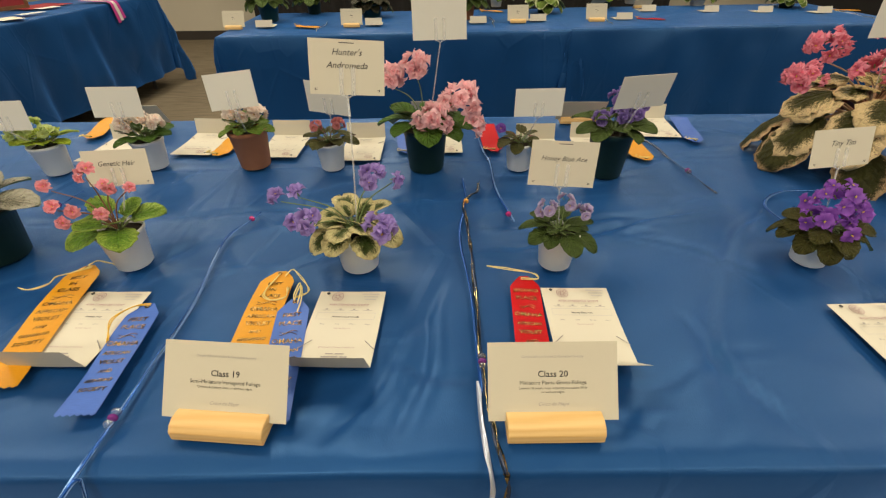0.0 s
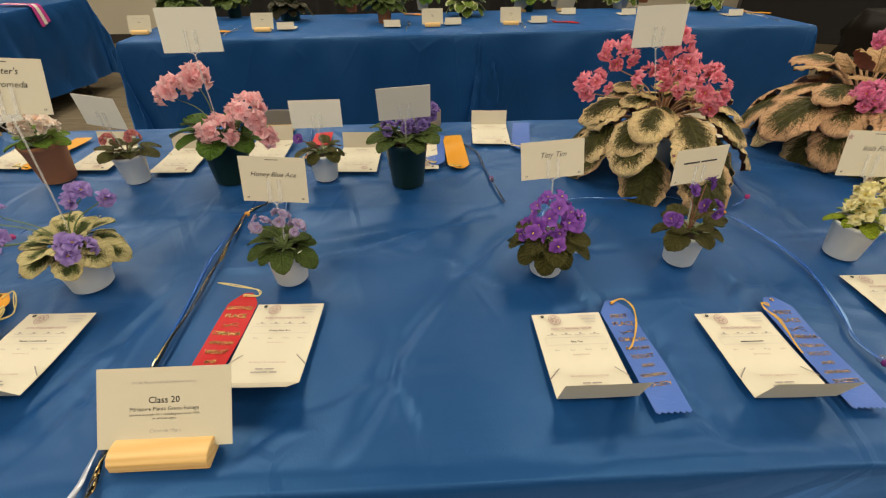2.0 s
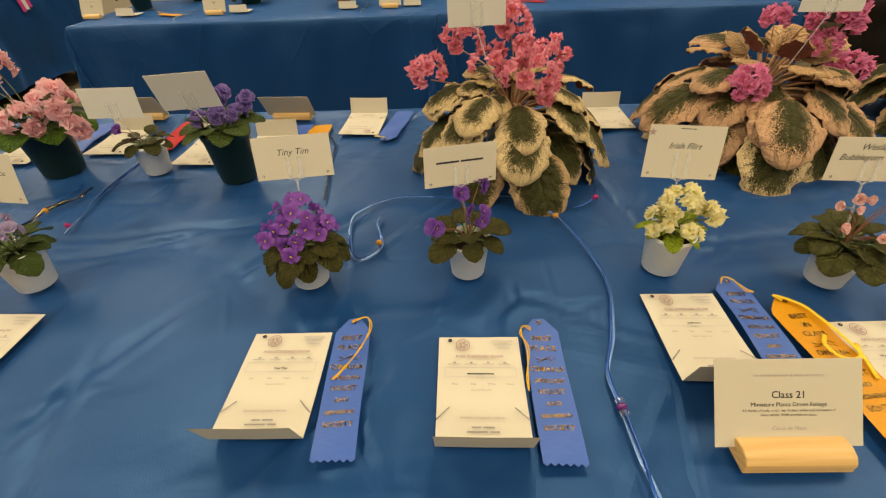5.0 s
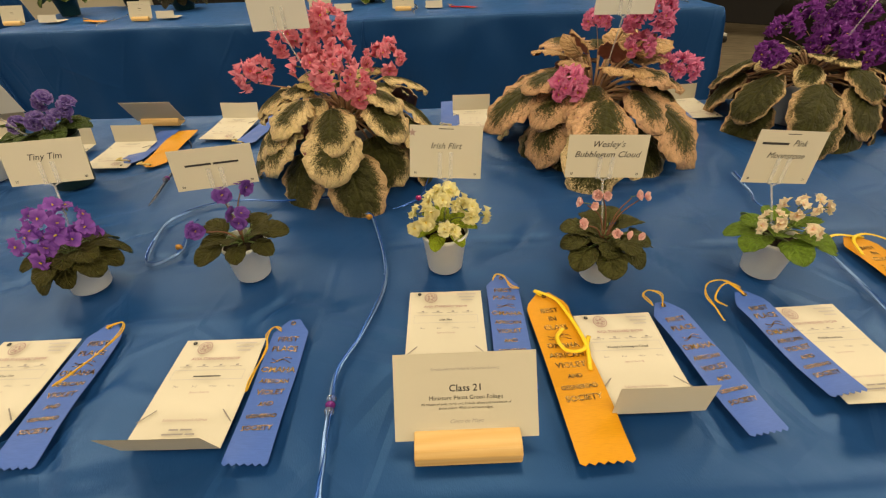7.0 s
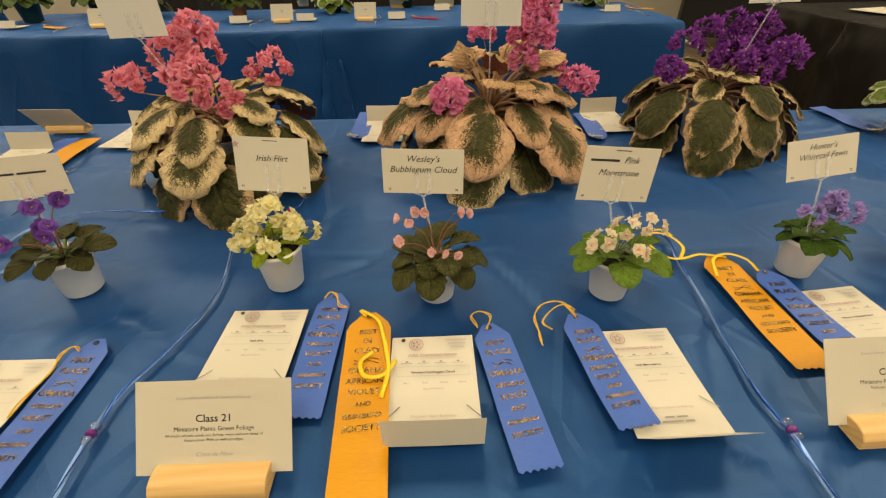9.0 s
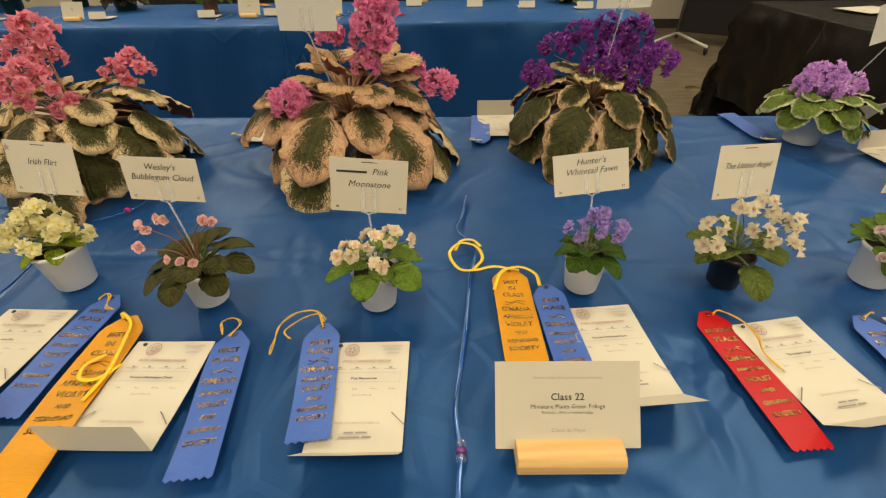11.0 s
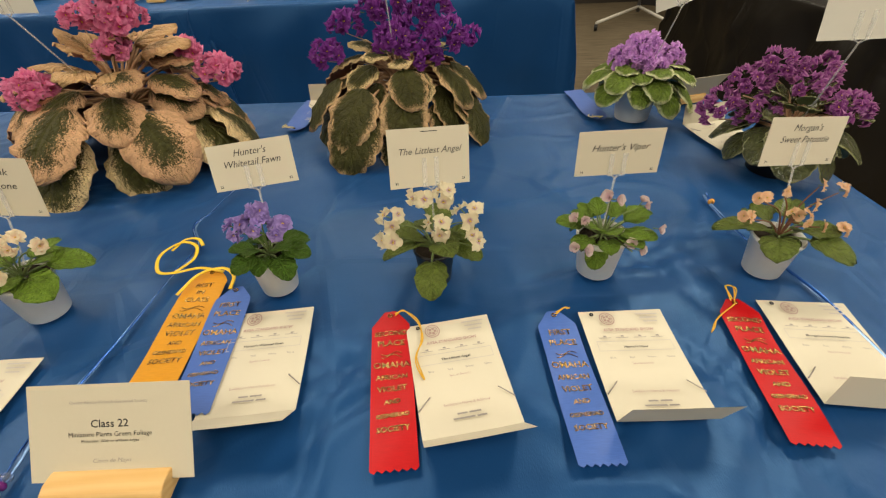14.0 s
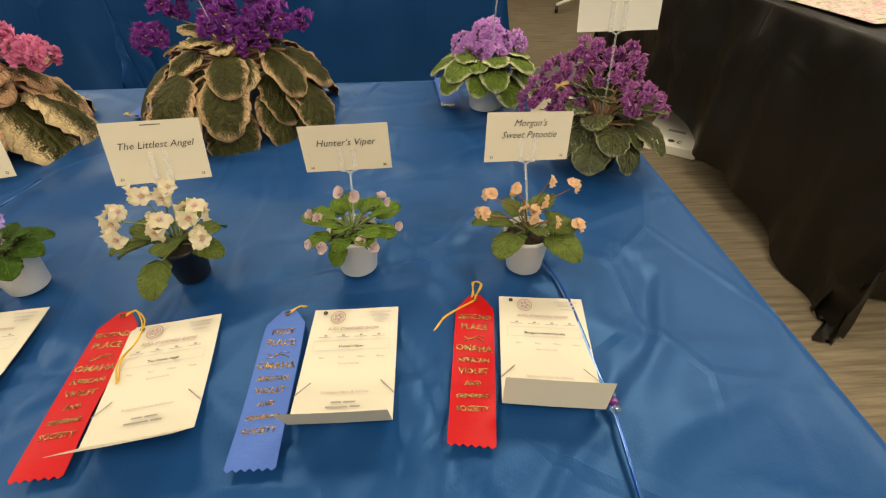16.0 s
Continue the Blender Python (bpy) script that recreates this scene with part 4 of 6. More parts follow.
violet(-1.225, 0.626, "small dark-leaved violet with rose blooms in a white pot", WHITE_S,
       [(7, 0.022, 30, -35, 0.034, 0.030, 0), (6, 0.016, 50, 0, 0.028, 0.024, 25)], lm("dark", "red"), [(-0.018, -0.01, 0.088, 0.010, 4), (0.022, 0, 0.088, 0.010, 4)], BLOOM["smallrose"], STEM_BROWN, seed=24, size=1.038)
violet(-1.029, 0.622, "large violet with rose-pink double blooms in a dark green pot", GREEN_L,
       [(8, 0.030, 40, -35, 0.056, 0.050, 10), (6, 0.026, 55, -5, 0.05, 0.044, 30)], lm("grass"),
       [(0.020, -0.045, 0.108, 0.026, 6), (-0.062, 0.0, 0.168, 0.022, 5), (-0.015, 0.0, 0.190, 0.018, 4), (0.066, -0.02, 0.130, 0.030, 7), (0.088, -0.03, 0.092, 0.010, 2)], BLOOM["rose"], STEM_GREEN, seed=25, size=1.040, fine=3)
violet(-0.838, 0.614, "tiny dark-leaved violet nearly out of bloom in a white pot", WHITE_S,
       [(7, 0.020, 25, -50, 0.030, 0.028, 0), (5, 0.014, 50, -10, 0.024, 0.022, 25)], lm("dark", "red"), [(-0.04, 0, 0.080, 0.003, 1)], BLOOM["deepviolet"], STEM_BROWN, seed=26, size=1.036)
violet(-0.669, 0.583, "violet with indigo double blooms in a tall dark green pot", (POT_GREEN, 0.041, 0.031, 0.090, "tall dark green plastic pot"),
       [(8, 0.028, 30, -35, 0.046, 0.038, 10), (6, 0.022, 45, -5, 0.040, 0.034, 30)], lm("green"),
       [(-0.03, -0.01, 0.112, 0.010, 3), (0.0, -0.01, 0.116, 0.012, 4), (0.032, -0.005, 0.116, 0.014, 5), (0.004, 0.02, 0.14, 0.010, 3), (0.045, 0.01, 0.132, 0.010, 3)], BLOOM["indigo"], STEM_GREEN, seed=27, size=1.031)

BIG_POT = (POT_WHITE, 0.052, 0.040, 0.088, "white plastic pot under the leaves")
violet(-0.160, 0.620, "big violet with tan-edged leaves and coral ruffled blooms", BIG_POT,
       [(11, 0.115, 16, -78, 0.116, 0.090, 8), (9, 0.110, 34, -68, 0.110, 0.092, 22), (8, 0.104, 52, -60, 0.098, 0.082, 5), (7, 0.096, 66, -46, 0.084, 0.072, 18), (6, 0.084, 77, -30, 0.068, 0.058, 0), (6, 0.072, 83, -5, 0.050, 0.044, 30)],
       [lm("tanthin", "green", STEM_TAN), lm("tan", "red", STEM_TAN), lm("tan", "red", STEM_TAN), lm("tanwide", "red", STEM_TAN), lm("tanwide", "red", STEM_TAN), lm("youngcream", "green", STEM_TAN)],
       [(-0.010, 0.010, 0.252, 0.030, 8), (0.004, -0.01, 0.218, 0.024, 5), (-0.092, 0.070, 0.212, 0.036, 9), (0.012, -0.085, 0.190, 0.040, 11), (0.072, 0.085, 0.172, 0.038, 11), (-0.150, 0.016, 0.172, 0.030, 8), (0.045, -0.060, 0.150, 0.020, 4), (-0.045, -0.01, 0.192, 0.028, 6)], BLOOM["coral"], STEM_TAN, seed=28, size=0.965, cup=-0.11, ruffle=0.06, stem=0.0028, fine=7, crown=1.0, bend=0.6, jitter=11)
violet(0.312, 0.692, "big violet with bronze-pink variegated leaves and magenta blooms", BIG_POT,
       [(10, 0.122, 10, -80, 0.138, 0.106, 12), (9, 0.118, 28, -74, 0.128, 0.102, 30), (9, 0.110, 46, -54, 0.112, 0.094, 12), (8, 0.100, 60, -34, 0.096, 0.080, 28), (7, 0.092, 72, -12, 0.078, 0.064, 5), (5, 0.086, 80, 26, 0.062, 0.050, 40)],
       [lm("tan", "red", STEM_TAN), lm("bronze", "red", STEM_TAN), lm("bronze", "red", STEM_TAN), lm("bronze", "red", STEM_TAN), lm("young", "red", STEM_TAN), lm("young", "red", STEM_TAN)],
       [(-0.080, -0.090, 0.142, 0.031, 13), (0.064, -0.030, 0.236, 0.038, 20), (0.070, -0.020, 0.276, 0.030, 12), (-0.016, 0.0, 0.232, 0.018, 6), (0.174, 0.020, 0.134, 0.030, 12), (0.120, 0.034, 0.168, 0.019, 7), (0.05, -0.05, 0.195, 0.020, 6)], BLOOM["magenta"], STEM_TAN, seed=29, size=0.980, cup=-0.11, ruffle=0.06, stem=0.0034, fine=7, crown=1.0, bend=0.5, jitter=12)
violet(0.792, 0.772, "big violet with thin tan leaf edges and royal purple blooms", BIG_POT,
       [(12, 0.125, 20, -78, 0.122, 0.090, 6), (10, 0.112, 34, -70, 0.112, 0.084, 20), (9, 0.098, 48, -60, 0.094, 0.072, 0), (8, 0.080, 60, -46, 0.074, 0.058, 10), (7, 0.064, 72, -18, 0.054, 0.046, 25)],
       [lm("tanthin", "red", STEM_TAN), lm("tanthin", "red", STEM_TAN), lm("tanthin", "red", STEM_TAN), lm("tan", "red", STEM_TAN), lm("tanwide", "red", STEM_TAN)],
       [(0.040, 0.030, 0.186, 0.038, 14), (0.000, -0.020, 0.166, 0.036, 13), (0.096, -0.040, 0.172, 0.036, 13), (-0.126, -0.030, 0.150, 0.023, 8), (-0.090, 0.0, 0.192, 0.024, 7), (-0.040, 0.020, 0.208, 0.026, 7), (0.010, 0.030, 0.228, 0.016, 3), (0.072, 0.030, 0.212, 0.030, 9), (0.055, -0.045, 0.150, 0.030, 8), (0.140, 0.0, 0.168, 0.014, 3)], BLOOM["royal"], STEM_TAN, seed=30, size=0.970, cup=-0.09, ruffle=0.05, stem=0.0026, fine=7, crown=1.0, bend=0.6, jitter=11)
violet(1.257, 0.777, "cream-rimmed violet with an orchid-lavender dome in a white pot", (POT_WHITE, 0.043, 0.034, 0.078, "white plastic pot"),
       [(9, 0.048, 18, -72, 0.072, 0.060, 8), (9, 0.048, 36, -54, 0.066, 0.056, 26), (9, 0.040, 52, -26, 0.054, 0.048, 8)], lm("rim"),
       [(0.0, 0.0, 0.126, 0.034, 22), (-0.042, -0.005, 0.116, 0.026, 13), (0.044, -0.005, 0.116, 0.026, 13), (0.0, 0.035, 0.128, 0.026, 12), (0.0, -0.030, 0.112, 0.024, 10)], BLOOM["orchid"], STEM_GREEN, seed=31, size=0.955, fine=3, cup=-0.06, ruffle=0.03)
violet(1.403, 0.545, "violet with plum-purple blooms over glossy leaves in a dark pot", (POT_BLACK, 0.048, 0.038, 0.066, "dark plastic pot"),
       [(10, 0.046, 18, -74, 0.066, 0.056, 0), (10, 0.046, 36, -50, 0.060, 0.052, 16), (9, 0.044, 54, -24, 0.052, 0.044, 5), (8, 0.048, 68, -6, 0.044, 0.034, 20), (6, 0.050, 78, 20, 0.036, 0.026, 0)], lm("glossy", stem=STEM_TAN),
       [(-0.088, 0.050, 0.086, 0.034, 13), (-0.055, 0.060, 0.122, 0.034, 13), (-0.015, 0.060, 0.150, 0.031, 12), (0.030, 0.030, 0.146, 0.031, 11), (0.030, -0.055, 0.124, 0.026, 8), (0.062, -0.030, 0.100, 0.024, 7), (-0.05, 0.0, 0.10, 0.022, 5), (0.0, 0.0, 0.138, 0.024, 6)], BLOOM["plum"], STEM_TAN, seed=32, size=0.939, fine=3, cup=-0.06)

# on the far table
far_violets = (
    (-1.982, 2.636, POT_BLUE, 0.062, 0.11, "green", "mauve", "violet with green leaves in a deep blue-green pot", 6),
    (-1.788, 2.912, POT_GREEN, 0.05, 0.09, "green", "mauve", "green-leaved violet in a dark pot", 5),
    (-1.409, 2.756, POT_BLUE, 0.07, 0.07, "wine", "plum", "broad dark wine-leaved violet on the far table", 5),
    (-1.088, 3.090, POT_TERRACOTTA, 0.045, 0.09, "green", "rose", "violet in a terracotta pot on the far table", 5),
    (-0.840, 2.612, POT_TERRACOTTA, 0.046, 0.10, "green", "shell", "violet with pale pink blooms in a brown clay pot", 14),
    (-0.616, 3.144, POT_WHITE, 0.045, 0.08, "grass", "cream", "violet in a white pot on the far table", 6),
    (-0.356, 2.820, POT_GREEN, 0.05, 0.06, "rim", "magenta", "cream-edged violet with pink blooms on the far table", 14),
    (0.061, 2.984, POT_GREEN, 0.05, 0.10, "bright", "cream", "bright green violet in a dark green pot", 4),
    (0.322, 3.215, POT_WHITE, 0.055, 0.07, "yellow", "cream", "yellow-green variegated violet on the far table", 5),
    (0.707, 3.076, POT_WHITE, 0.055, 0.07, "rim", "magenta", "cream-edged violet with magenta blooms", 10),
    (0.985, 3.367, POT_TERRACOTTA, 0.05, 0.10, "green", "rose", "green violet in a brown clay pot", 5),
    (1.200, 2.921, POT_GREEN, 0.05, 0.06, "rim", "coral", "green violet with cream leaf rims and coral blooms", 8),
)
for k, (fx, fy, pmat, rt, ph, lf, bl, lab, nb) in enumerate(far_violets):
    violet(fx, fy, lab, (pmat, rt, rt * 0.74, ph, ""),
           [(12, 0.050, 22, -62, 0.085, 0.072, 0), (10, 0.044, 36, -40, 0.078, 0.066, 16), (8, 0.034, 50, -12, 0.062, 0.052, 6), (6, 0.018, 66, 10, 0.042, 0.036, 20)], lm(lf), [(0, 0, ph + 0.062, 0.050, nb * 2), (0.05, -0.02, ph + 0.05, 0.026, nb // 2), (-0.05, -0.01, ph + 0.05, 0.026, nb // 2)], BLOOM[bl], STEM_GREEN, seed=40 + k)


# ---- name cards on clear picks ----
def name_card(x, y, z, w, h, lines, base, yaw=0.0, roll=0.0, lean=16.0, size=0.0088, corner=("21", "22"), pot_z=0.05, star=False, blank=False, under=None):
    """A paper card held by a clear forked pick that stands in a pot. Its lower edge is at z; base is the pot."""
    t = thing("name_card", pose(x, y, z), ("blank back of a white name card on a clear pick" if blank else "cream plant name card on a clear plastic pick"), "name card", "plant name cards")
    face = pose(0, 0, 0, 0, 0, yaw) @ pose(0, 0, 0, 90 - lean, 0, 0) @ pose(0, 0, 0, 0, 0, roll)
    bm = bmesh.new()
    box(bm, -w / 2, w / 2, 0, h, -0.0003, 0.0003)
    card = part("card", bm, PAPER_WHITE if blank else PAPER, t, "", face)
    bm = bmesh.new()
    if not blank:
        n = len(lines)
        for i, s in enumerate(lines):
            yy = h * (0.60 if n == 1 else 0.72 - 0.235 * i) - (size * 0.2 if n == 1 else 0)
            if s.startswith("@"):
                ln, word = s[1:].split()
                bar(bm, -float(ln), -0.002, yy + size * 0.1, yy + size * 0.36, 0.0006)
                add_text(bm, word, size, 0.012, yy, 0.0006, 0.32)
            elif s.startswith("#"):
                ln = float(s[1:])
                for q in range(2):
                    bar(bm, -ln / 2 + ln * q / 2, -ln / 2 + ln * (q + 0.92) / 2, yy + size * 0.1, yy + size * 0.34, 0.0006)
            else:
                add_text(bm, s, size, 0, yy, 0.0006, 0.32)
        if h > 0.056:
            bar(bm, -w * 0.10, w * 0.10, h * 0.93, h * 0.93 + 0.0009, 0.0006)
        if corner:
            add_text(bm, corner[0], 0.0036, -w * 0.42, h * 0.07, 0.0006, bold=0.0001)
            add_text(bm, corner[1], 0.0036, w * 0.42, h * 0.07, 0.0006, bold=0.0001)
        tagged(part("writing", bm, INK, card), kind="stuff")
        if star:
            bm = bmesh.new()
            bm.faces.new([bm.verts.new((-w * 0.46 + (0.005 if k % 2 == 0 else 0.0022) * math.sin(k * 0.628), h * 0.86 + (0.005 if k % 2 == 0 else 0.0022) * math.cos(k * 0.628), 0.0008)) for k in range(10)])
            part("star_sticker", bm, INK_RED, card, "small red star sticker")
    else:
        bm.free()
    inv = Matrix.Translation((-x, -y, -z))
    bm = bmesh.new()
    top = face @ Vector((0, -0.004, 0))
    foot = Vector((base[0], base[1], TOP + pot_z)) - Vector((x, y, z))
    tube(bm, [foot, foot.lerp(top, 0.5) + Vector((0.001, 0.0, 0)), top], 0.00125, 6)
    for sx in (-1, 1):
        tube(bm, [face @ Vector((0, -0.004, 0)), face @ Vector((sx * 0.006, 0.0, 0.0010)), face @ Vector((sx * 0.0068, 0.004, 0.0014))], 0.0008, 5)
        n0 = len(bm.verts)
        box(bm, sx * 0.0068 - 0.0026, sx * 0.0068 + 0.0026, -0.001, h * 0.50, 0.0009, 0.0018, 0.0003)
        bm.verts.ensure_lookup_table()
        for v in bm.verts[n0:]:
            v.co = face @ v.co
        tube(bm, [face @ Vector((0, -0.004, 0)), face @ Vector((sx * 0.005, 0.002, -0.0012)), face @ Vector((sx * 0.006, h * 0.35, -0.0012))], 0.0008, 5)
    part("pick", bm, ACRYLIC, t, "clear plastic forked pick")
    return t


name_card(-1.445, 0.326, 0.857, 0.091, 0.049, ["Genetic Heir"], (-1.458, 0.305), 0.0, 2.0, corner=("", "19"), size=0.0098, lean=16)
name_card(-1.107, 0.300, 0.985, 0.086, 0.060, ["Hunter's", "Andromeda"], (-1.119, 0.295), 7.7, -4.6, corner=("51", "19"), size=0.0098, lean=17)
name_card(-0.836, 0.307, 0.857, 0.088, 0.061, ["Honey Blue Ace"], (-0.833, 0.292), -4.1, -1.9, corner=("47", "20"), size=0.0092, lean=11)
name_card(-0.459, 0.316, 0.877, 0.090, 0.050, ["Tiny Tim"], (-0.460, 0.291), 7.6, 0.6, corner=("17", "20"), size=0.0104, lean=18)
name_card(-0.261, 0.307, 0.869, 0.089, 0.048, ["#.060"], (-0.252, 0.304), 17.0, -1.9, corner=("24", "20"), size=0.0100, lean=7)
name_card(0.009, 0.331, 0.858, 0.089, 0.064, ["Irish Flirt"], (0.006, 0.306), -4.5, -1.7, corner=("81", "21"), size=0.0104, star=True, lean=15)
name_card(0.190, 0.282, 0.877, 0.088, 0.049, ["Wesley's", "Bubblegum Cloud"], (0.202, 0.275), -4.7, -0.2, corner=("15", "21"), size=0.0100, lean=9)
name_card(0.410, 0.299, 0.852, 0.087, 0.064, ["@.036 Pink", "Moonstone"], (0.416, 0.271), 3.0, -5.3, corner=("48", "21"), size=0.0104, lean=7)
name_card(0.674, 0.323, 0.864, 0.089, 0.048, ["Hunter's", "Whitetail Fawn"], (0.675, 0.303), 3.0, 5.6, corner=("22", "22"), size=0.0100, lean=22)
name_card(0.860, 0.334, 0.852, 0.091, 0.063, ["The Littlest Angel"], (0.861, 0.311), 18.3, -4.9, corner=("53", "22"), size=0.0098, lean=17)
name_card(1.059, 0.327, 0.863, 0.089, 0.049, ["Hunter's Viper"], (1.054, 0.317), 1.5, 0.8, corner=("14", "32"), size=0.0100, lean=4)
name_card(1.243, 0.321, 0.871, 0.091, 0.049, ["Morgan's", "Sweet Patootie"], (1.250, 0.309), 11.2, -5.2, corner=("21", "22"), size=0.0096, lean=12)
BACK_CARDS = (
    (-1.790, 0.560, 0.853, 0.088, 0.052, -1.797, 0.621, 0, 1, 8), (-1.582, 0.565, 0.874, 0.087, 0.052, -1.606, 0.643, 4, -1, 10), (-1.360, 0.548, 0.892, 0.085, 0.060, -1.392, 0.644, 0, 6, 14),
    (-1.201, 0.573, 0.873, 0.082, 0.058, -1.225, 0.626, -14, -4, -8), (-0.997, 0.550, 0.999, 0.0885, 0.064, -1.029, 0.622, 10, -1, 12), (-0.823, 0.550, 0.871, 0.088, 0.048, -0.838, 0.614, 5, -1, 4),
    (-0.665, 0.509, 0.898, 0.087, 0.060, -0.669, 0.583, 7, 2, -18), (-0.229, 0.578, 0.990, 0.087, 0.063, -0.160, 0.616, 0, 2, 4), (0.293, 0.575, 0.998, 0.0885, 0.064, 0.311, 0.690, -5, 0, 4),
    (0.790, 0.686, 1.010, 0.0885, 0.062, 0.790, 0.770, 0, 1, 4), (1.254, 0.682, 0.962, 0.086, 0.062, 1.257, 0.777, 10, 14, 2), (1.361, 0.454, 0.959, 0.087, 0.060, 1.403, 0.541, -14, 4, 10),
)
for cx, cy, cz, w, h, bx, by, yaw, roll, lean in BACK_CARDS:
    name_card(cx, cy, cz, w, h, [], (bx, by), yaw, roll, lean=lean, corner=None, blank=True)


# ---- class cards on pine blocks ----
def class_card(x, y, rz, lines, w=0.127, h=0.0762, block=0.093, rise=53):
    """A printed card in the slot of a round-topped pine block."""
    t = thing("class_card", pose(x, y, TOP + 0.002, 0, 0, rz), "printed cream class card in a slotted pine block", "sign", "class cards")
    bm = bmesh.new()
    prof = [(0.002, 0.0), (0.031, 0.0), (0.032, 0.008), (0.029, 0.0145), (0.023, 0.0178), (0.014, 0.0185), (0.007, 0.0160), (0.0025, 0.0105)]
    ends = [[bm.verts.new((sx * block / 2, py, pz)) for py, pz in prof] for sx in (-1, 1)]
    for i in range(len(prof)):
        j = (i + 1) % len(prof)
        bm.faces.new((ends[0][i], ends[0][j], ends[1][j], ends[1][i]))
    bm.faces.new(ends[0][::-1])
    bm.faces.new(ends[1])
    bmesh.ops.bevel(bm, geom=bm.edges[:], offset=0.0008, segments=1, affect="EDGES")
    part("block", bm, PINE, t, "pale pine block")
    face = pose(0, 0.0205, 0.0095, rise, 0, 0)
    bm = bmesh.new()
    box(bm, -w / 2, w / 2, 0, h, -0.0003, 0.0003)
    card = part("card", bm, CARD_CREAM, t, "", face)
    if lines:
        bm = bmesh.new()
        q = w / 0.13
        add_text(bm, lines[0], 0.0090 * q, 0, h * 0.555, 0.0006, bold=0.0001)
        add_text(bm, lines[1], 0.0054 * q, 0, h * 0.46, 0.0006)
        for i, s in enumerate(lines[2:]):
            add_text(bm, s, 0.0033 * q, 0, h * (0.40 - 0.05 * i), 0.0006)
        add_text(bm, "Cinco de Mayo", 0.0050 * q, 0, h * 0.19, 0.0006, 0.3, slot=1)
        add_text(bm, "Omaha African Violet & Gesneriad Society", 0.0036 * q, 0, h * 0.80, 0.0006, slot=1)
        part("writing", bm, (INK, INK_GREY), card)
    return t


class_card(-1.217, 0.005, -5, ["Class 19", "Semi-Miniature Variegated Foliage", "Chimera & Fantasy. With or without edges."])
class_card(-0.891, 0.000, -0, ["Class 20", "Miniature Plants Green Foliage", "Lavender & purple, blue, including two-tones. With", "or without edges."])
class_card(0.016, 0.022, -0, ["Class 21", "Miniature Plants Green Foliage", "All shades of pink, coral, red, fuchsia, white and two-tones of", "these colors. With or without edges."])
class_card(0.610, 0.047, 1, ["Class 22", "Miniature Plants Green Foliage", "Multicolor. With or without edges."])
for cx, cy, rz in ((-0.647, 0.897, 178), (-1.013, 0.917, 180), (-1.753, 0.908, 183), (1.392, 0.868, 196)):
    class_card(cx, cy, rz, [], 0.115, 0.066, 0.09, 56)
for cx, cy, rz in ((-2.089, 2.339, 0), (-1.469, 2.367, 0), (-0.569, 2.439, 0), (-0.134, 2.454, 0)):
    class_card(cx, cy, rz, ["Class", "Plants"], 0.115, 0.080, 0.085, 66)
for cx, cy, rz in ((0.02, 2.98, 182), (0.30, 2.99, 182)):
    class_card(cx, cy, rz, [], 0.115, 0.085, 0.10, 60)


# ---- entry cards ----
def entry_print(w, h):
    """Everything printed on an entry card, in one sheet of ink: emblem ring, headings, rules, boxes and unreadable lines."""
    bm = bmesh.new()
    z = 0.0007
    for r, q in ((0.0080, 0.0010), (0.0058, 0.0007)):
        ring = [[bm.verts.new((-w * 0.20 + rr * math.cos(k * 0.2618), -h * 0.105 + rr * math.sin(k * 0.2618), z)) for k in range(24)] for rr in (r, r - q)]
        grid(bm, ring, True, 1)
    for k in range(5):
        a = k * 1.2566
        bar(bm, -w * 0.20 + 0.003 * math.cos(a) - 0.0013, -w * 0.20 + 0.003 * math.cos(a) + 0.0013, -h * 0.105 + 0.003 * math.sin(a) - 0.0013, -h * 0.105 + 0.003 * math.sin(a) + 0.0013, z, 1)
    add_text(bm, "AVSA STANDARD SHOW", 0.0046, 0, -h * 0.235, z, bold=0.00015, slot=1)
    for i in range(3):
        bar(bm, w * (0.16 + 0.03 * i), w * (0.42 - 0.02 * i), -h * (0.067 + 0.04 * i), -h * (0.053 + 0.04 * i), z, 2)
    for i in range(4):
        bar(bm, w * (-0.32 + 0.2 * i), w * (-0.32 + 0.2 * i) + 0.003, -h * 0.295, -h * 0.28, z)
        bar(bm, w * (-0.38 + 0.2 * i), w * (-0.24 + 0.2 * i), -h * 0.305, -h * 0.300, z)
        add_text(bm, ("Blue", "Red", "White", "None")[i], 0.0032, w * (-0.30 + 0.21 * i), -h * 0.50, z)
    for x0, x1, y0, y1 in ((-0.42, 0.42, 0.335, 0.340), (-0.42, 0.42, 0.425, 0.430), (-0.42, -0.414, 0.335, 0.428), (0.414, 0.42, 0.335, 0.428)):
        bar(bm, w * x0, w * x1, -h * y1, -h * y0, z, 2)
    add_text(bm, "Special Awards", 0.0033, 0, -h * 0.555, z, slot=1)
    add_text(bm, "Exhibitor's Name & Address", 0.0037, 0, -h * 0.79, z, slot=1)
    for x0, x1, q in ((-0.12, -0.02, 0.85), (0.0, 0.12, 0.85), (-0.17, 0.05, 0.885), (0.07, 0.17, 0.885)):
        bar(bm, w * x0, w * x1, -h * (q + 0.013), -h * q, z)
    return mesh_from("print", bm, INK_GREY, INK_RED, INK_PALE)


PRINT = entry_print(0.089, 0.120)


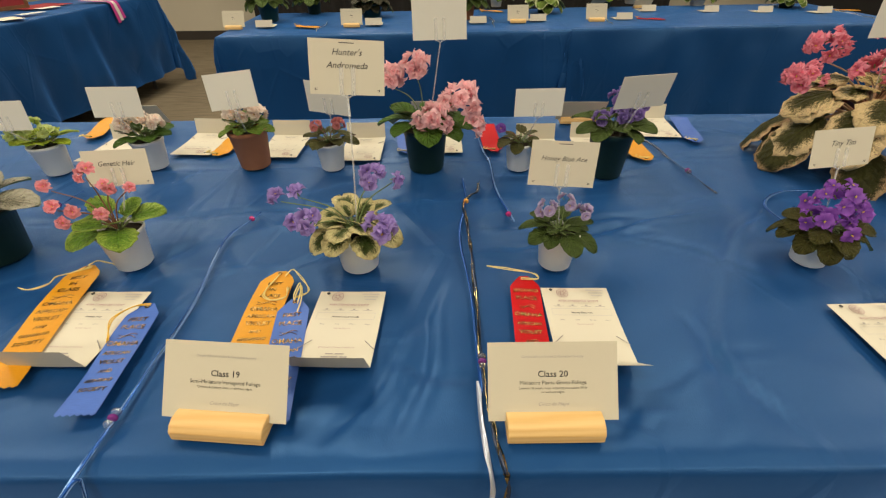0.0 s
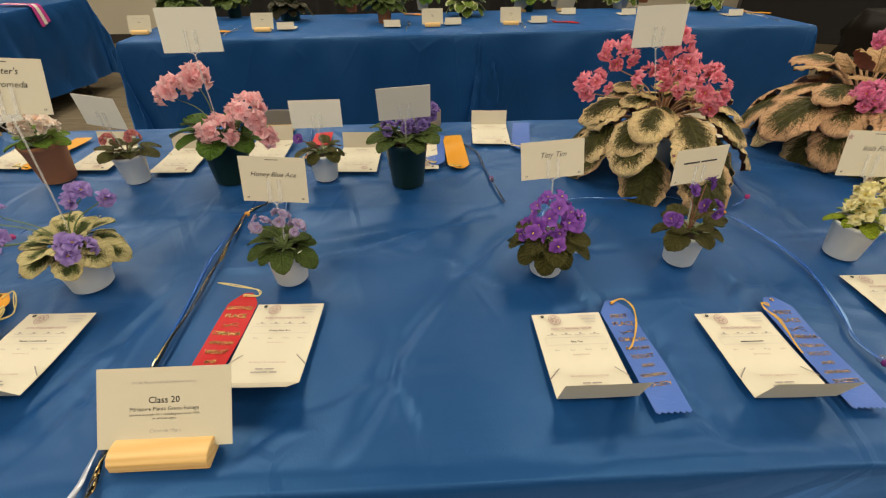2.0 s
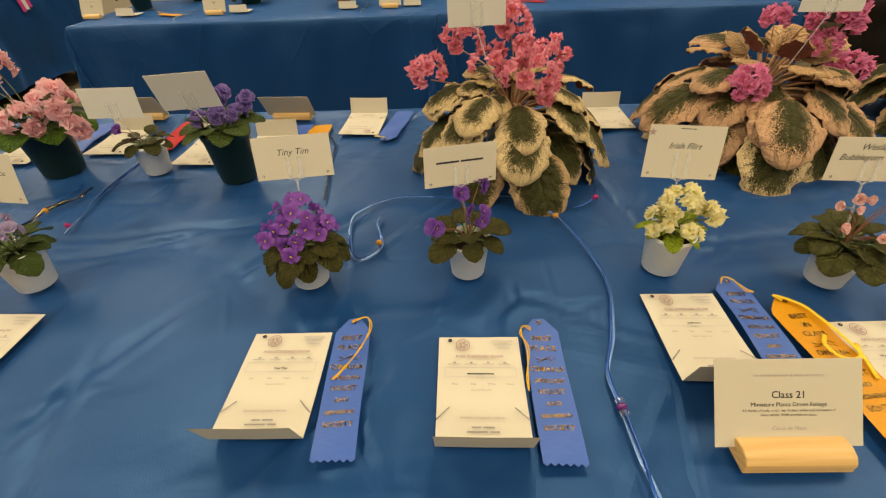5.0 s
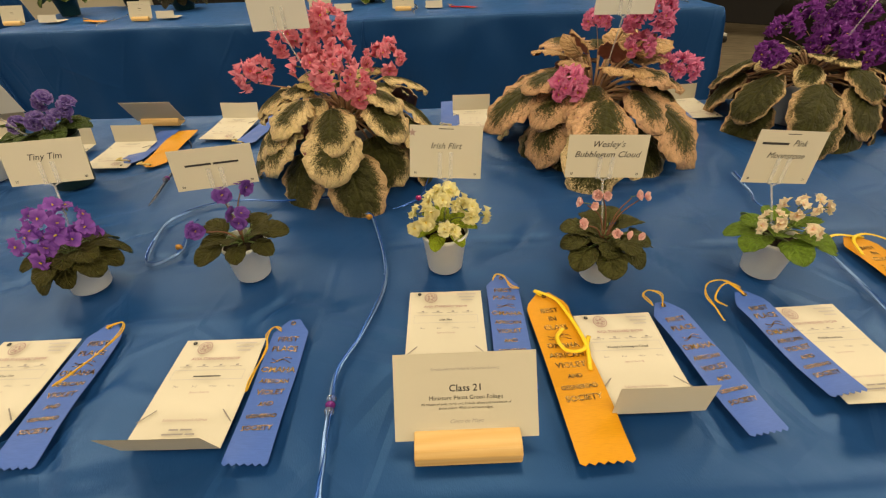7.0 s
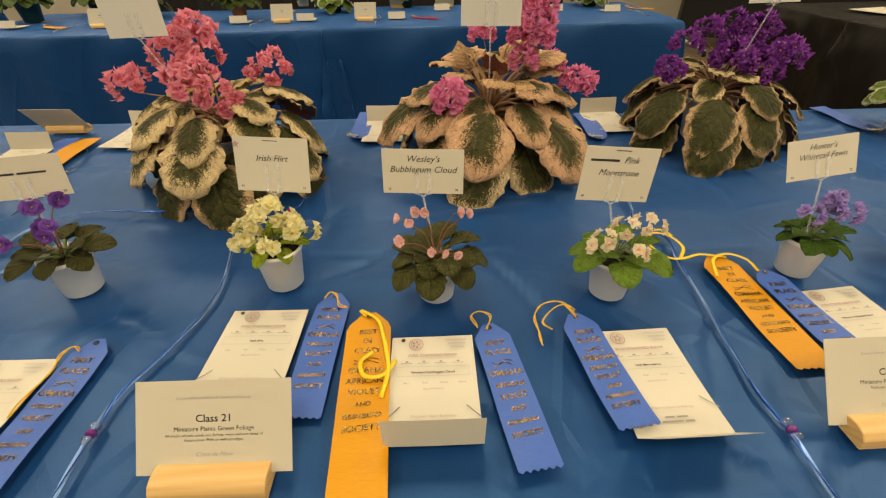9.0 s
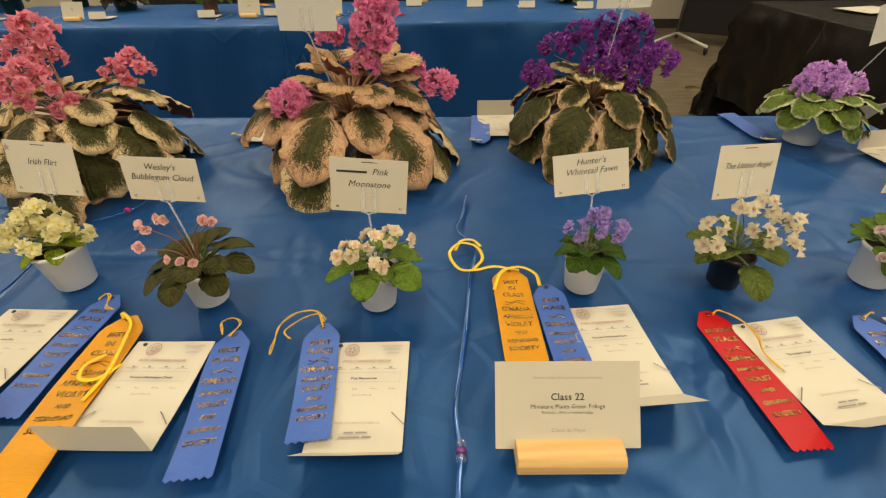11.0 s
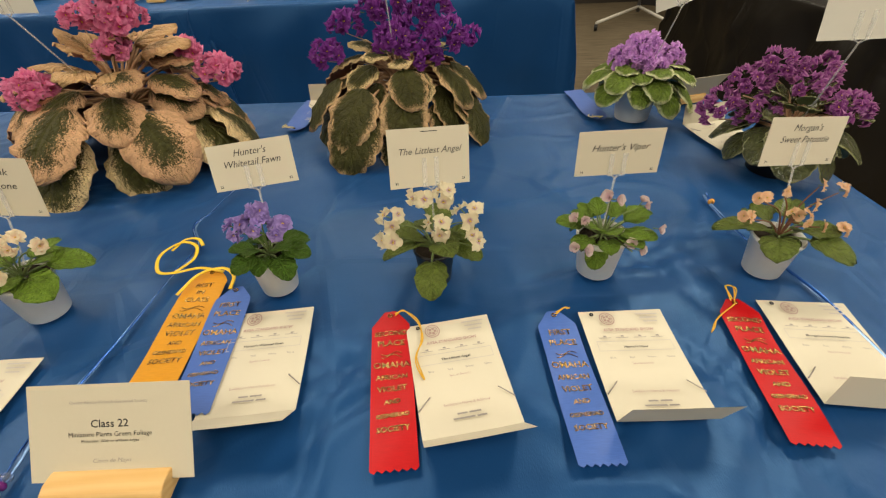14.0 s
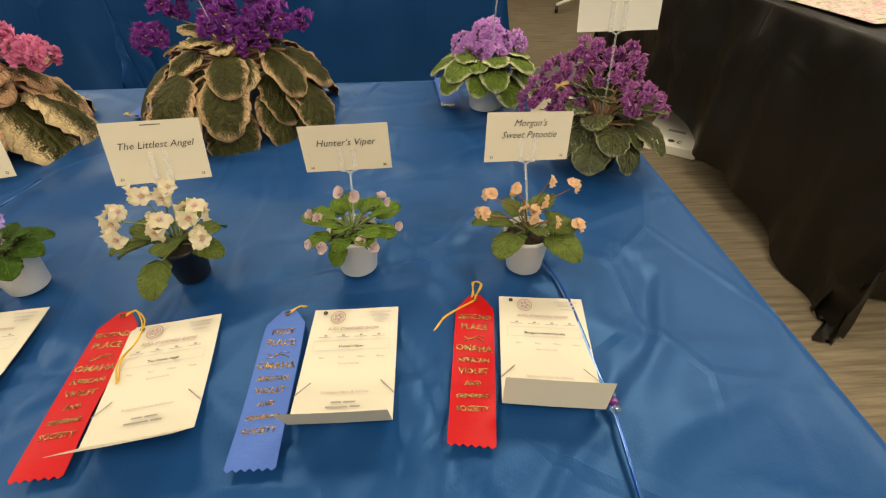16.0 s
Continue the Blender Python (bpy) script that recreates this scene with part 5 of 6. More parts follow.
def entry_card(x, y, rz, w=0.089, h=0.120, flap=0.026, open_=62, z=0.0, twist=0.0, title=""):
    """A printed entry card lying flat, its lower flap bent up; x, y is the middle of its upper edge."""
    t = thing("entry_card", pose(x, y, TOP + 0.0035 + z, 0, 0, rz), "cream printed entry card lying open with its lower flap bent up", "card", "entry cards")
    bm = bmesh.new()
    rnd = random.Random(round(x * 1000))
    rows = []
    ny = 8
    for k in range(ny + 1):
        s = k / ny
        rows.append([bm.verts.new((w * (q / 4 - 0.5), -h * s, 0.0012 * math.sin(3.1 * s + q * 0.5) * (1 - s) + 0.003 * (s ** 3) + 0.0015 * abs(q / 4 - 0.5))) for q in range(5)])
    a = radians(open_)
    for k in (1, 2, 3):
        f = flap * k / 3
        rows.append([bm.verts.new((w * (q / 4 - 0.5) + twist * f * (q / 4), -h - f * math.cos(a), 0.003 + 0.0015 * abs(q / 4 - 0.5) + f * math.sin(a))) for q in range(5)])
    grid(bm, [r[::-1] for r in rows])
    low = bmesh.ops.duplicate(bm, geom=bm.verts[:] + bm.edges[:] + bm.faces[:])["geom"]
    for g in low:
        if isinstance(g, bmesh.types.BMVert):
            g.co.z -= 0.0004
        elif isinstance(g, bmesh.types.BMFace):
            g.normal_flip()
    for f in bm.faces:
        f.smooth = False
    part("sheet", bm, PAPER, t)
    tagged(put("print", PRINT, t, Matrix.Translation((0, 0, 0.0032)) @ Matrix.Diagonal((w / 0.089, h / 0.120, 1, 1))), kind="stuff")
    # Black disc on the uncut sheet paints the shade inside the punched hole.
    bm = bmesh.new()
    lathe(bm, [(0.0003, 0.0036), (0.0022, 0.0037), (0.0023, 0.0030)], 12)
    part("punched_hole", bm, INK, t, "dark disc painted for the shade inside a punched hole", Matrix.Translation((-w * 0.36, -h * 0.05, 0)))
    # Thin grey strips paint the dark of the two cuts.
    for sx in (-1, 1):
        bm = bmesh.new()
        tube(bm, [(sx * w * 0.499, -h * 0.80, 0.0045), (sx * w * 0.36, -h * 0.70, 0.0042)], 0.0006, 4)
        part("slit", bm, INK_GREY, t, "dark strip painted for the shade inside a cut slit")
    if title:
        bm = bmesh.new()
        if title.startswith("#"):
            bar(bm, -0.014, 0.014, 0, 0.0015)
        else:
            add_text(bm, title, 0.0040, 0, 0, bold=0.0001)
        part("writing", bm, INK, t, "", Matrix.Translation((0, -h * 0.405, 0.0042)))
    return t


for ex, ey, rz, op, title in (
    (-1.440, 0.229, -2.0, 72, "Genetic Heir"),
    (-1.119, 0.223, -2.1, 64, "Hunter's Andromeda"),
    (-0.820, 0.225, -2.2, 46, "Honey Blue Ace"),
    (-0.457, 0.187, -0.2, 72, "Tiny Tim"),
    (-0.245, 0.177, -1.2, 72, "#"),
    (0.004, 0.243, -1.5, 72, "Irish Flirt"),
    (0.196, 0.193, 0.0, 88, "Wesley's Bubblegum Cloud"),
    (0.416, 0.194, 1.5, 58, "Pink Moonstone"),
    (0.680, 0.253, 5.5, 46, "Hunter's Whitetail Fawn"),
    (0.873, 0.231, 9.5, 55, "The Littlest Angel"),
    (1.060, 0.239, 0.3, 72, "Hunter's Viper"),
    (1.258, 0.245, -6.4, 89, "Morgan's Sweet Patootie"),
):
    entry_card(ex, ey, rz, 0.0885, 0.130, 0.040, op, title=title)
for ex, ey, rz in ((-1.755, 0.662, 174), (-1.560, 0.695, 177), (-1.361, 0.676, 178), (-1.175, 0.653, 180), (-0.995, 0.690, 180), (-0.782, 0.633, 178), (-0.650, 0.638, 180), (-0.474, 0.766, 176), (0.092, 0.770, 180), (0.620, 0.800, 183), (1.403, 0.606, 190)):
    entry_card(ex, ey, rz, 0.090, 0.125, 0.035, 78)
for ex, ey in ((-1.940, 2.480), (-1.358, 2.504), (-0.792, 2.529), (-0.457, 2.578), (0.026, 2.594), (0.278, 2.897), (0.633, 2.839), (0.927, 2.790), (1.242, 2.739)):
    entry_card(ex, ey, 2, 0.09, 0.10, 0.035, 112)


# ---- award ribbons ----
WORDS = {"blue": ["FIRST", "PLACE", "~", "OMAHA", "AFRICAN", "VIOLET", "AND", "GESNERIAD", "SOCIETY"],
         "red": ["SECOND", "PLACE", "~", "OMAHA", "AFRICAN", "VIOLET", "AND", "GESNERIAD", "SOCIETY"],
         "gold": ["BEST", "IN", "CLASS", "~", "OMAHA", "AFRICAN", "VIOLET", "AND", "GESNERIAD", "SOCIETY"]}


def award_ribbon(x, y, x1, y1, kind, w=0.043, z=0.0, wave=0.002, bow=0.0, curl=0.0, loop=(0.01, 0.02), back=False, yarn=None, lift=0.0, plain_face=False, tails=()):
    """A satin award ribbon lying on the cloth, from its pointed top (x, y) to its pinked lower end (x1, y1), with a yarn loop."""
    L = math.hypot(x1 - x, y1 - y)
    rz = math.degrees(math.atan2(y1 - y, x1 - x)) + 90
    names = {"blue": "blue satin first place ribbon with gold lettering", "red": "red satin second place ribbon with gold lettering", "gold": "golden orange satin best in class ribbon"}
    t = thing("award_ribbon", pose(x, y, TOP + 0.004 + z, 0, 0, rz), names[kind] + ("" if not back else " behind the plants"), "ribbon", "award ribbons")
    rnd = random.Random(round(1000 * x) + 7)
    ph = rnd.uniform(0, 6)

    def at(px, s):
        """Across px metres, along s metres from the top."""
        u = s / L
        zz = wave * (math.sin(u * 7 + ph) * 0.5 + 0.5) + 0.0008 * math.sin(px * 90 + u * 9) + lift * math.exp(-((u - 0.25) / 0.22) ** 2) + curl * max(0.0, u - 0.72) ** 2 * 12 * (1 + px / w)
        return Vector((px + bow * u * u * L, -s, zz))

    bm = bmesh.new()
    n, rows = 26, []
    for k in range(n + 1):
        s = L * k / n
        half = w / 2 * min(1.0, 0.30 + s / 0.020 * 0.70)
        row = []
        for q in range(13):
            px = half * (q / 6 - 1)
            ss = s + (0.0026 if q % 2 else 0.0) * (k == n) - (0.0012 if k == n else 0)
            row.append(bm.verts.new(at(px, ss)))
        rows.append(row)
    grid(bm, [r[::-1] for r in rows])
    low = bmesh.ops.duplicate(bm, geom=bm.verts[:] + bm.edges[:] + bm.faces[:])["geom"]
    for g in low:
        if isinstance(g, bmesh.types.BMVert):
            g.co.z -= 0.0004
        elif isinstance(g, bmesh.types.BMFace):
            g.normal_flip()
    part("satin_strip", bm, RIBBON[kind], t)
    if not plain_face:
        bm = bmesh.new()
        words = WORDS[kind]
        pitch = (0.62 if kind != "gold" else 0.56) * L / (len(words) - 1)
        s = 0.034
        for word in words:
            if word == "~":
                for q in (0, 1):
                    pts = [at(w * 0.26 * (i / 8 * 2 - 1), s - 0.0035 + 0.003 * q + 0.0022 * math.sin(i / 8 * 6.28 + q)) + Vector((0, 0, 0.0006)) for i in range(9)]
                    tube(bm, pts, 0.0005, 4)
            else:
                size = min(0.0097 if word != "AND" else 0.0068, w * 0.84 / (0.66 * len(word)))
                m0 = len(bm.verts)
                add_text(bm, word, size, 0, 0, 0, bold=0.0002)
                bm.verts.ensure_lookup_table()
                for v in bm.verts[m0:]:
                    v.co = at(v.co.x, s - v.co.y) + Vector((0, 0, 0.0007))
            s += pitch
        part("gold_lettering", bm, GOLD, t, "gold foil lettering")
    bm = bmesh.new()
    lathe(bm, [(0.0028, 0.0006), (0.0028, 0.0016), (0.0018, 0.0018), (0.0018, 0.0006)], 12)
    part("eyelet", bm, GOLD, t, "small brass eyelet", Matrix.Translation(at(0, 0.007)))
    inv = t.matrix_basis.inverted()
    for k, tail in enumerate(tails):
        bm = bmesh.new()
        n = len(tail)
        line = [inv @ Vector((px, py, TOP + 0.0075 + z + 0.003 * math.sin(3.1 * i / (n - 1)))) for i, (px, py) in enumerate(tail)]
        fine_line = curve_points(line, 5)
        if yarn == YARN_BRIGHT:
            tube(bm, fine_line, 0.0024, 6, 0, 0.3)
        else:
            tube(bm, fine_line, 0.0008, 5)
            tube(bm, [p + Vector((0.0020 * math.sin(0.5 * i + k), 0.0018 * math.cos(0.4 * i), 0.0010)) for i, p in enumerate(fine_line)], 0.0007, 5)
        part("yarn_tail", bm, yarn or YARN, t, "yellow yarn tail")
    if tails:
        return t
    bm = bmesh.new()
    lx, ly = loop
    p0 = at(0, 0.007) + Vector((0, 0, 0.002))
    pts = [p0, p0 + Vector((lx * 0.2, 0.010, 0.004)), p0 + Vector((lx * 0.7, ly * 0.8, 0.006)), p0 + Vector((lx, ly * 0.6, 0.004)), p0 + Vector((lx * 1.15, -0.004, 0.003)), p0 + Vector((lx * 0.9, -ly * 0.8, 0.003))]
    tube(bm, curve_points(pts, 5), 0.0009, 5)
    tube(bm, curve_points([p0, p0 + Vector((-lx * 0.1, 0.008, 0.005)), p0 + Vector((lx * 0.5, ly * 0.95, 0.007)), p0 + Vector((lx * 0.85, ly * 0.45, 0.005)), p0 + Vector((lx * 0.7, -ly * 0.3, 0.004))], 5), 0.0009, 5)
    part("yarn_loop", bm, yarn or YARN, t, "yellow yarn loop")
    return t


for a in (
    dict(tails=[[(-1.513, 0.279), (-1.504, 0.288), (-1.483, 0.283), (-1.469, 0.278)], [(-1.506, 0.276), (-1.524, 0.261), (-1.538, 0.251), (-1.538, 0.234), (-1.554, 0.225), (-1.578, 0.232)]], x=-1.516, y=0.285, x1=-1.48, y1=0.068, kind="gold", w=0.0471, z=0.004, loop=(0.02, 0.012), yarn=YARN_PALE, curl=0.0),
    dict(tails=[[(-1.376, 0.194), (-1.395, 0.188), (-1.407, 0.164), (-1.394, 0.129)]], x=-1.381, y=0.199, x1=-1.369, y1=0.034, kind="blue", z=0.004, loop=(-0.03, -0.03), w=0.040),
    dict(tails=[[(-1.22, 0.255), (-1.212, 0.267), (-1.189, 0.241), (-1.179, 0.218), (-1.193, 0.209)], [(-1.23, 0.259), (-1.237, 0.219), (-1.224, 0.202), (-1.207, 0.207), (-1.208, 0.23)]], x=-1.23, y=0.27, x1=-1.228, y1=0.07, kind="gold", w=0.0472, loop=(0.025, 0.018), yarn=YARN_PALE),
    dict(x=-1.192, y=0.205, x1=-1.171, y1=0.024, kind="blue", z=0.003, loop=(0.008, 0.03), yarn=YARN_PALE, w=0.040),
    dict(tails=[[(-0.889, 0.242), (-0.867, 0.239), (-0.869, 0.25), (-0.902, 0.26), (-0.933, 0.272)]], x=-0.884, y=0.25, x1=-0.897, y1=0.06, kind="red", loop=(0.022, 0.014), yarn=YARN_PALE, w=0.040),
    dict(tails=[[(-0.392, 0.2), (-0.375, 0.206), (-0.367, 0.188), (-0.377, 0.156), (-0.392, 0.127), (-0.399, 0.121)]], x=-0.39, y=0.209, x1=-0.383, y1=0.037, kind="blue", loop=(0.022, -0.03), w=0.040),
    dict(tails=[[(-0.185, 0.184), (-0.194, 0.189), (-0.197, 0.176), (-0.194, 0.155), (-0.197, 0.126), (-0.199, 0.105)]], x=-0.174, y=0.203, x1=-0.178, y1=0.031, kind="blue", loop=(-0.012, 0.01), w=0.040),
    dict(tails=[[(0.065, 0.257), (0.07, 0.266), (0.08, 0.261), (0.085, 0.241), (0.096, 0.24)]], x=0.077, y=0.27, x1=0.071, y1=0.096, kind="blue", z=0.001, loop=(0.014, 0.008), w=0.040),
    dict(tails=[[(0.12, 0.223), (0.113, 0.231), (0.134, 0.214), (0.142, 0.191), (0.148, 0.164), (0.151, 0.14), (0.146, 0.111)], [(0.133, 0.169), (0.122, 0.153), (0.128, 0.135), (0.146, 0.136), (0.158, 0.156)]], x=0.123, y=0.23, x1=0.134, y1=0.018, kind="gold", w=0.0494, z=0.003, loop=(0.024, -0.012), yarn=YARN_BRIGHT),
    dict(tails=[[(0.247, 0.199), (0.24, 0.214), (0.251, 0.222), (0.262, 0.213), (0.257, 0.196)]], x=0.259, y=0.207, x1=0.285, y1=0.038, kind="blue", z=0.003, loop=(-0.006, 0.014), w=0.040),
    dict(tails=[[(0.36, 0.209), (0.347, 0.232), (0.326, 0.228), (0.311, 0.206), (0.313, 0.184), (0.313, 0.168)], [(0.36, 0.217), (0.35, 0.227), (0.334, 0.218), (0.319, 0.199), (0.329, 0.19)]], x=0.359, y=0.216, x1=0.379, y1=0.07, kind="blue", z=0.006, loop=(-0.028, 0.016), curl=0.002, w=0.040),
    dict(tails=[[(0.598, 0.32), (0.566, 0.327), (0.539, 0.318), (0.517, 0.32), (0.504, 0.353), (0.519, 0.379), (0.542, 0.372), (0.55, 0.345), (0.536, 0.321)], [(0.512, 0.365), (0.521, 0.385), (0.538, 0.387), (0.549, 0.375)]], x=0.583, y=0.327, x1=0.59, y1=0.133, kind="gold", w=0.047, loop=(-0.02, 0.018), yarn=YARN_BRIGHT),
    dict(tails=[[(0.62, 0.285), (0.617, 0.307), (0.598, 0.32), (0.573, 0.31), (0.561, 0.277)]], x=0.627, y=0.29, x1=0.64, y1=0.124, kind="blue", z=0.003, loop=(-0.014, 0.016), yarn=YARN_BRIGHT, w=0.040),
    dict(tails=[[(0.817, 0.238), (0.826, 0.243), (0.843, 0.227), (0.847, 0.201), (0.843, 0.18), (0.851, 0.156)]], x=0.811, y=0.246, x1=0.829, y1=0.073, kind="red", w=0.040, loop=(0.022, -0.014)),
    dict(tails=[[(0.991, 0.234), (1.0, 0.24), (1.007, 0.242)]], x=0.988, y=0.24, x1=0.995, y1=0.073, kind="blue", w=0.040, loop=(0.014, 0.012)),
    dict(tails=[[(1.187, 0.245), (1.195, 0.264), (1.188, 0.267), (1.184, 0.247)], [(1.185, 0.241), (1.164, 0.226), (1.151, 0.215), (1.142, 0.203)]], x=1.188, y=0.251, x1=1.17, y1=0.085, kind="red", w=0.040, loop=(0.004, 0.022)),
):
    award_ribbon(**a)
for a in (
    dict(x=-1.850, y=0.800, x1=-1.885, y1=0.960, kind="gold"), dict(x=-1.500, y=0.690, x1=-1.480, y1=0.870, kind="gold"), dict(x=-1.072, y=0.690, x1=-1.090, y1=0.865, kind="blue"), dict(x=-0.880, y=0.690, x1=-0.884, y1=0.862, kind="red"),
    dict(x=-0.560, y=0.635, x1=-0.566, y1=0.825, kind="gold", w=0.047), dict(x=-0.612, y=0.655, x1=-0.606, y1=0.825, kind="blue"), dict(x=-0.412, y=0.730, x1=-0.378, y1=0.900, kind="blue"), dict(x=0.036, y=0.790, x1=0.042, y1=0.966, kind="blue"),
    dict(x=0.569, y=0.760, x1=0.577, y1=0.933, kind="blue"), dict(x=1.191, y=0.760, x1=1.178, y1=0.937, kind="blue"),
):
    award_ribbon(**a, back=True, plain_face=True, loop=(0.02, 0.012), yarn=YARN_PALE)
for rx, ry, kind in ((-1.781, 2.426, "gold"), (0.115, 2.547, "red"), (1.385, 2.795, "gold"), (-0.741, 2.935, "gold")):
    award_ribbon(rx, ry, rx + 0.14, ry - 0.06, kind, back=True, plain_face=True)


# ---- divider cords with beads ----
def divider_cord(pts, mats, label, beads=(), r=0.0022, z=0.0025, twist=0.0022, drop=0.0, edge=FRONT, spin=0.0):
    """Curling ribbon laid over the cloth, with glass beads threaded on it; drop lets its end hang over the table's edge."""
    t = thing("divider_cord", pose(pts[0][0], pts[0][1], TOP), label, "ribbon cord", "class divider cords")
    ox, oy = pts[0]
    line = [(px - ox, py - oy, z) for px, py in pts]
    if drop:
        line += [(line[-1][0] + 0.002, edge - oy - 0.010, 0.002), (line[-1][0] + 0.004, edge - oy - 0.016, -0.02), (line[-1][0], edge - oy - 0.026, -drop * 0.5), (line[-1][0] + 0.012, edge - oy - 0.030, -drop)]
    base = curve_points(line, 8)
    for k, mat in enumerate(mats):
        bm = bmesh.new()
        rows = []
        for i, p in enumerate(base):
            d = base[min(i + 1, len(base) - 1)] - base[max(i - 1, 0)]
            side = Vector((-d.y, d.x, 0))
            side = side.normalized() if side.length > 1e-6 else Vector((1, 0, 0))
            a = 0.75 * math.sin(i * 0.21 + k * 2) + k * 0.4 + spin * i
            off = side * (twist * (k - (len(mats) - 1) / 2) * math.sin(i * 0.17 + 1.3 * k + 0.5))
            wv = side * math.cos(a) + Vector((0, 0, 1)) * math.sin(a)
            up = Vector((0, 0, 0.0012 * k + r * abs(math.sin(a))))
            nv = wv.cross(d.normalized() if d.length else Vector((0, 1, 0))) * 0.0003
            c = p + off + up
            r_ = r * (1.0 if k == 0 else 0.7)
            rows.append([bm.verts.new(c - wv * r_ + nv), bm.verts.new(c + wv * r_ + nv), bm.verts.new(c + wv * r_ - nv), bm.verts.new(c - wv * r_ - nv)])
        grid(bm, rows, True)
        part("ribbon_strand", bm, mat, t)
    for bx, by, bmats in beads:
        for i, mat in enumerate(bmats):
            bm = bmesh.new()
            lathe(bm, [(0.0012, -0.003), (0.0042, -0.0022), (0.0052, 0.0), (0.0042, 0.0022), (0.0012, 0.003)], 12)
            part("bead", bm, mat, t, "", pose(bx - ox, by - oy + 0.007 * (i - (len(bmats) - 1) / 2), 0.006, 90, 0, 0))
    return t


TRIO = (BEAD_CLEAR, BEAD_PURPLE, BEAD_CLEAR)
divider_cord([(-1.316, 0.437), (-1.326, 0.408), (-1.345, 0.352), (-1.329, 0.206), (-1.330, 0.102), (-1.330, 0.030), (-1.331, -0.016), (-1.330, -0.053)], (CURL_PALE_LIT, CURL_BLUE), "blue and silver curling ribbon with beads dividing the classes", ((-1.331, 0.033, TRIO), (-1.323, 0.415, (BEAD_PINK,))), drop=0.12)
divider_cord([(-0.925, 0.545), (-0.930, 0.507), (-0.957, 0.463), (-0.956, 0.379), (-0.954, 0.284), (-0.954, 0.139), (-0.954, 0.096), (-0.951, 0.031), (-0.944, -0.025)], (CURL_GOLD, CURL_DARK), "gold and blue curling ribbon with beads dividing the classes", ((-0.954, 0.099, TRIO), (-0.954, 0.467, (BEAD_AMBER,))), r=0.003, drop=0.16, spin=0.35)
divider_cord([(-0.956, 0.564), (-0.955, 0.470), (-0.970, 0.363), (-0.960, 0.221), (-0.958, 0.104), (-0.958, 0.060)], (CURL_BLUE,), "blue curling ribbon beside a gold one", ())
divider_cord([(-0.960, 0.075), (-0.961, 0.031), (-0.958, -0.010)], (CURL_SILVER,), "pale ribbon tail hanging over the table edge", (), drop=0.10, r=0.0026)
divider_cord([(-0.927, 0.914), (-0.913, 0.819), (-0.903, 0.700), (-0.895, 0.637), (-0.896, 0.519), (-0.882, 0.436), (-0.875, 0.399)], (CURL_BLUE, CURL_PALE_LIT), "blue curling ribbon with a pink bead", ((-0.883, 0.420, (BEAD_PINK,)), (-0.896, 0.647, (BEAD_CLEAR,))))
divider_cord([(-0.583, 0.824), (-0.520, 0.733), (-0.508, 0.646), (-0.498, 0.568), (-0.488, 0.488)], (CURL_DARK,), "dark blue curling ribbon with clear beads", ((-0.500, 0.579, (BEAD_CLEAR, BEAD_PURPLE)),), r=0.0022)
divider_cord([(-0.384, 0.435), (-0.387, 0.410), (-0.375, 0.354), (-0.401, 0.323), (-0.420, 0.355), (-0.427, 0.442), (-0.364, 0.493), (-0.258, 0.486), (-0.176, 0.490), (-0.119, 0.444), (-0.099, 0.410), (-0.073, 0.282), (-0.093, 0.183), (-0.114, 0.130), (-0.113, 0.083), (-0.110, 0.034), (-0.109, 0.007)], (CURL_PALE_LIT, CURL_BLUE), "blue and silver curling ribbon with beads round a big plant", ((-0.113, 0.086, TRIO), (-0.379, 0.359, (BEAD_AMBER,)), (-0.109, 0.423, (BEAD_AMBER,))), twist=0.003, drop=0.12)
divider_cord([(-0.012, 0.572), (-0.017, 0.545), (-0.025, 0.498), (-0.038, 0.473), (-0.074, 0.450)], (CURL_BLUE,), "loose blue ribbon end with a pink bead", ((-0.032, 0.477, (BEAD_PINK,)),))
divider_cord([(0.534, 0.533), (0.524, 0.462), (0.514, 0.427), (0.540, 0.373), (0.532, 0.316), (0.525, 0.228), (0.518, 0.162), (0.511, 0.109), (0.514, 0.065), (0.513, 0.026)], (CURL_PALE_LIT, CURL_BLUE), "blue and silver curling ribbon with beads dividing the classes", ((0.516, 0.067, TRIO),), drop=0.12)
divider_cord([(1.263, 0.471), (1.259, 0.438), (1.263, 0.371), (1.276, 0.302), (1.287, 0.246), (1.293, 0.146), (1.296, 0.120), (1.292, 0.044), (1.291, 0.030)], (CURL_PALE_LIT, CURL_BLUE), "pale blue curling ribbon with beads near the end of the table", ((1.296, 0.118, TRIO), (1.260, 0.447, (BEAD_AMBER,))), drop=0.12)
divider_cord([(-1.690, 0.532), (-1.691, 0.493), (-1.693, 0.468), (-1.660, 0.458), (-1.634, 0.457)], (CURL_BLUE,), "loose blue ribbon end with a dark bead", ((-1.694, 0.472, (BEAD_PURPLE,)),))
for px, top, dr in ((-1.641, 2.325, 0.26), (-0.712, 2.397, 0.44), (-0.078, 2.413, 0.28), (1.382, 2.497, 0.34)):
    divider_cord([(px, top + 0.25), (px + 0.02, top + 0.12), (px, top + 0.03)], (CURL_SILVER, CURL_GOLD), "curling ribbon hanging over the edge of the far table", ((px + 0.012, top + 0.1, (BEAD_CLEAR,)),), r=0.0026, drop=dr, edge=top - 0.03)


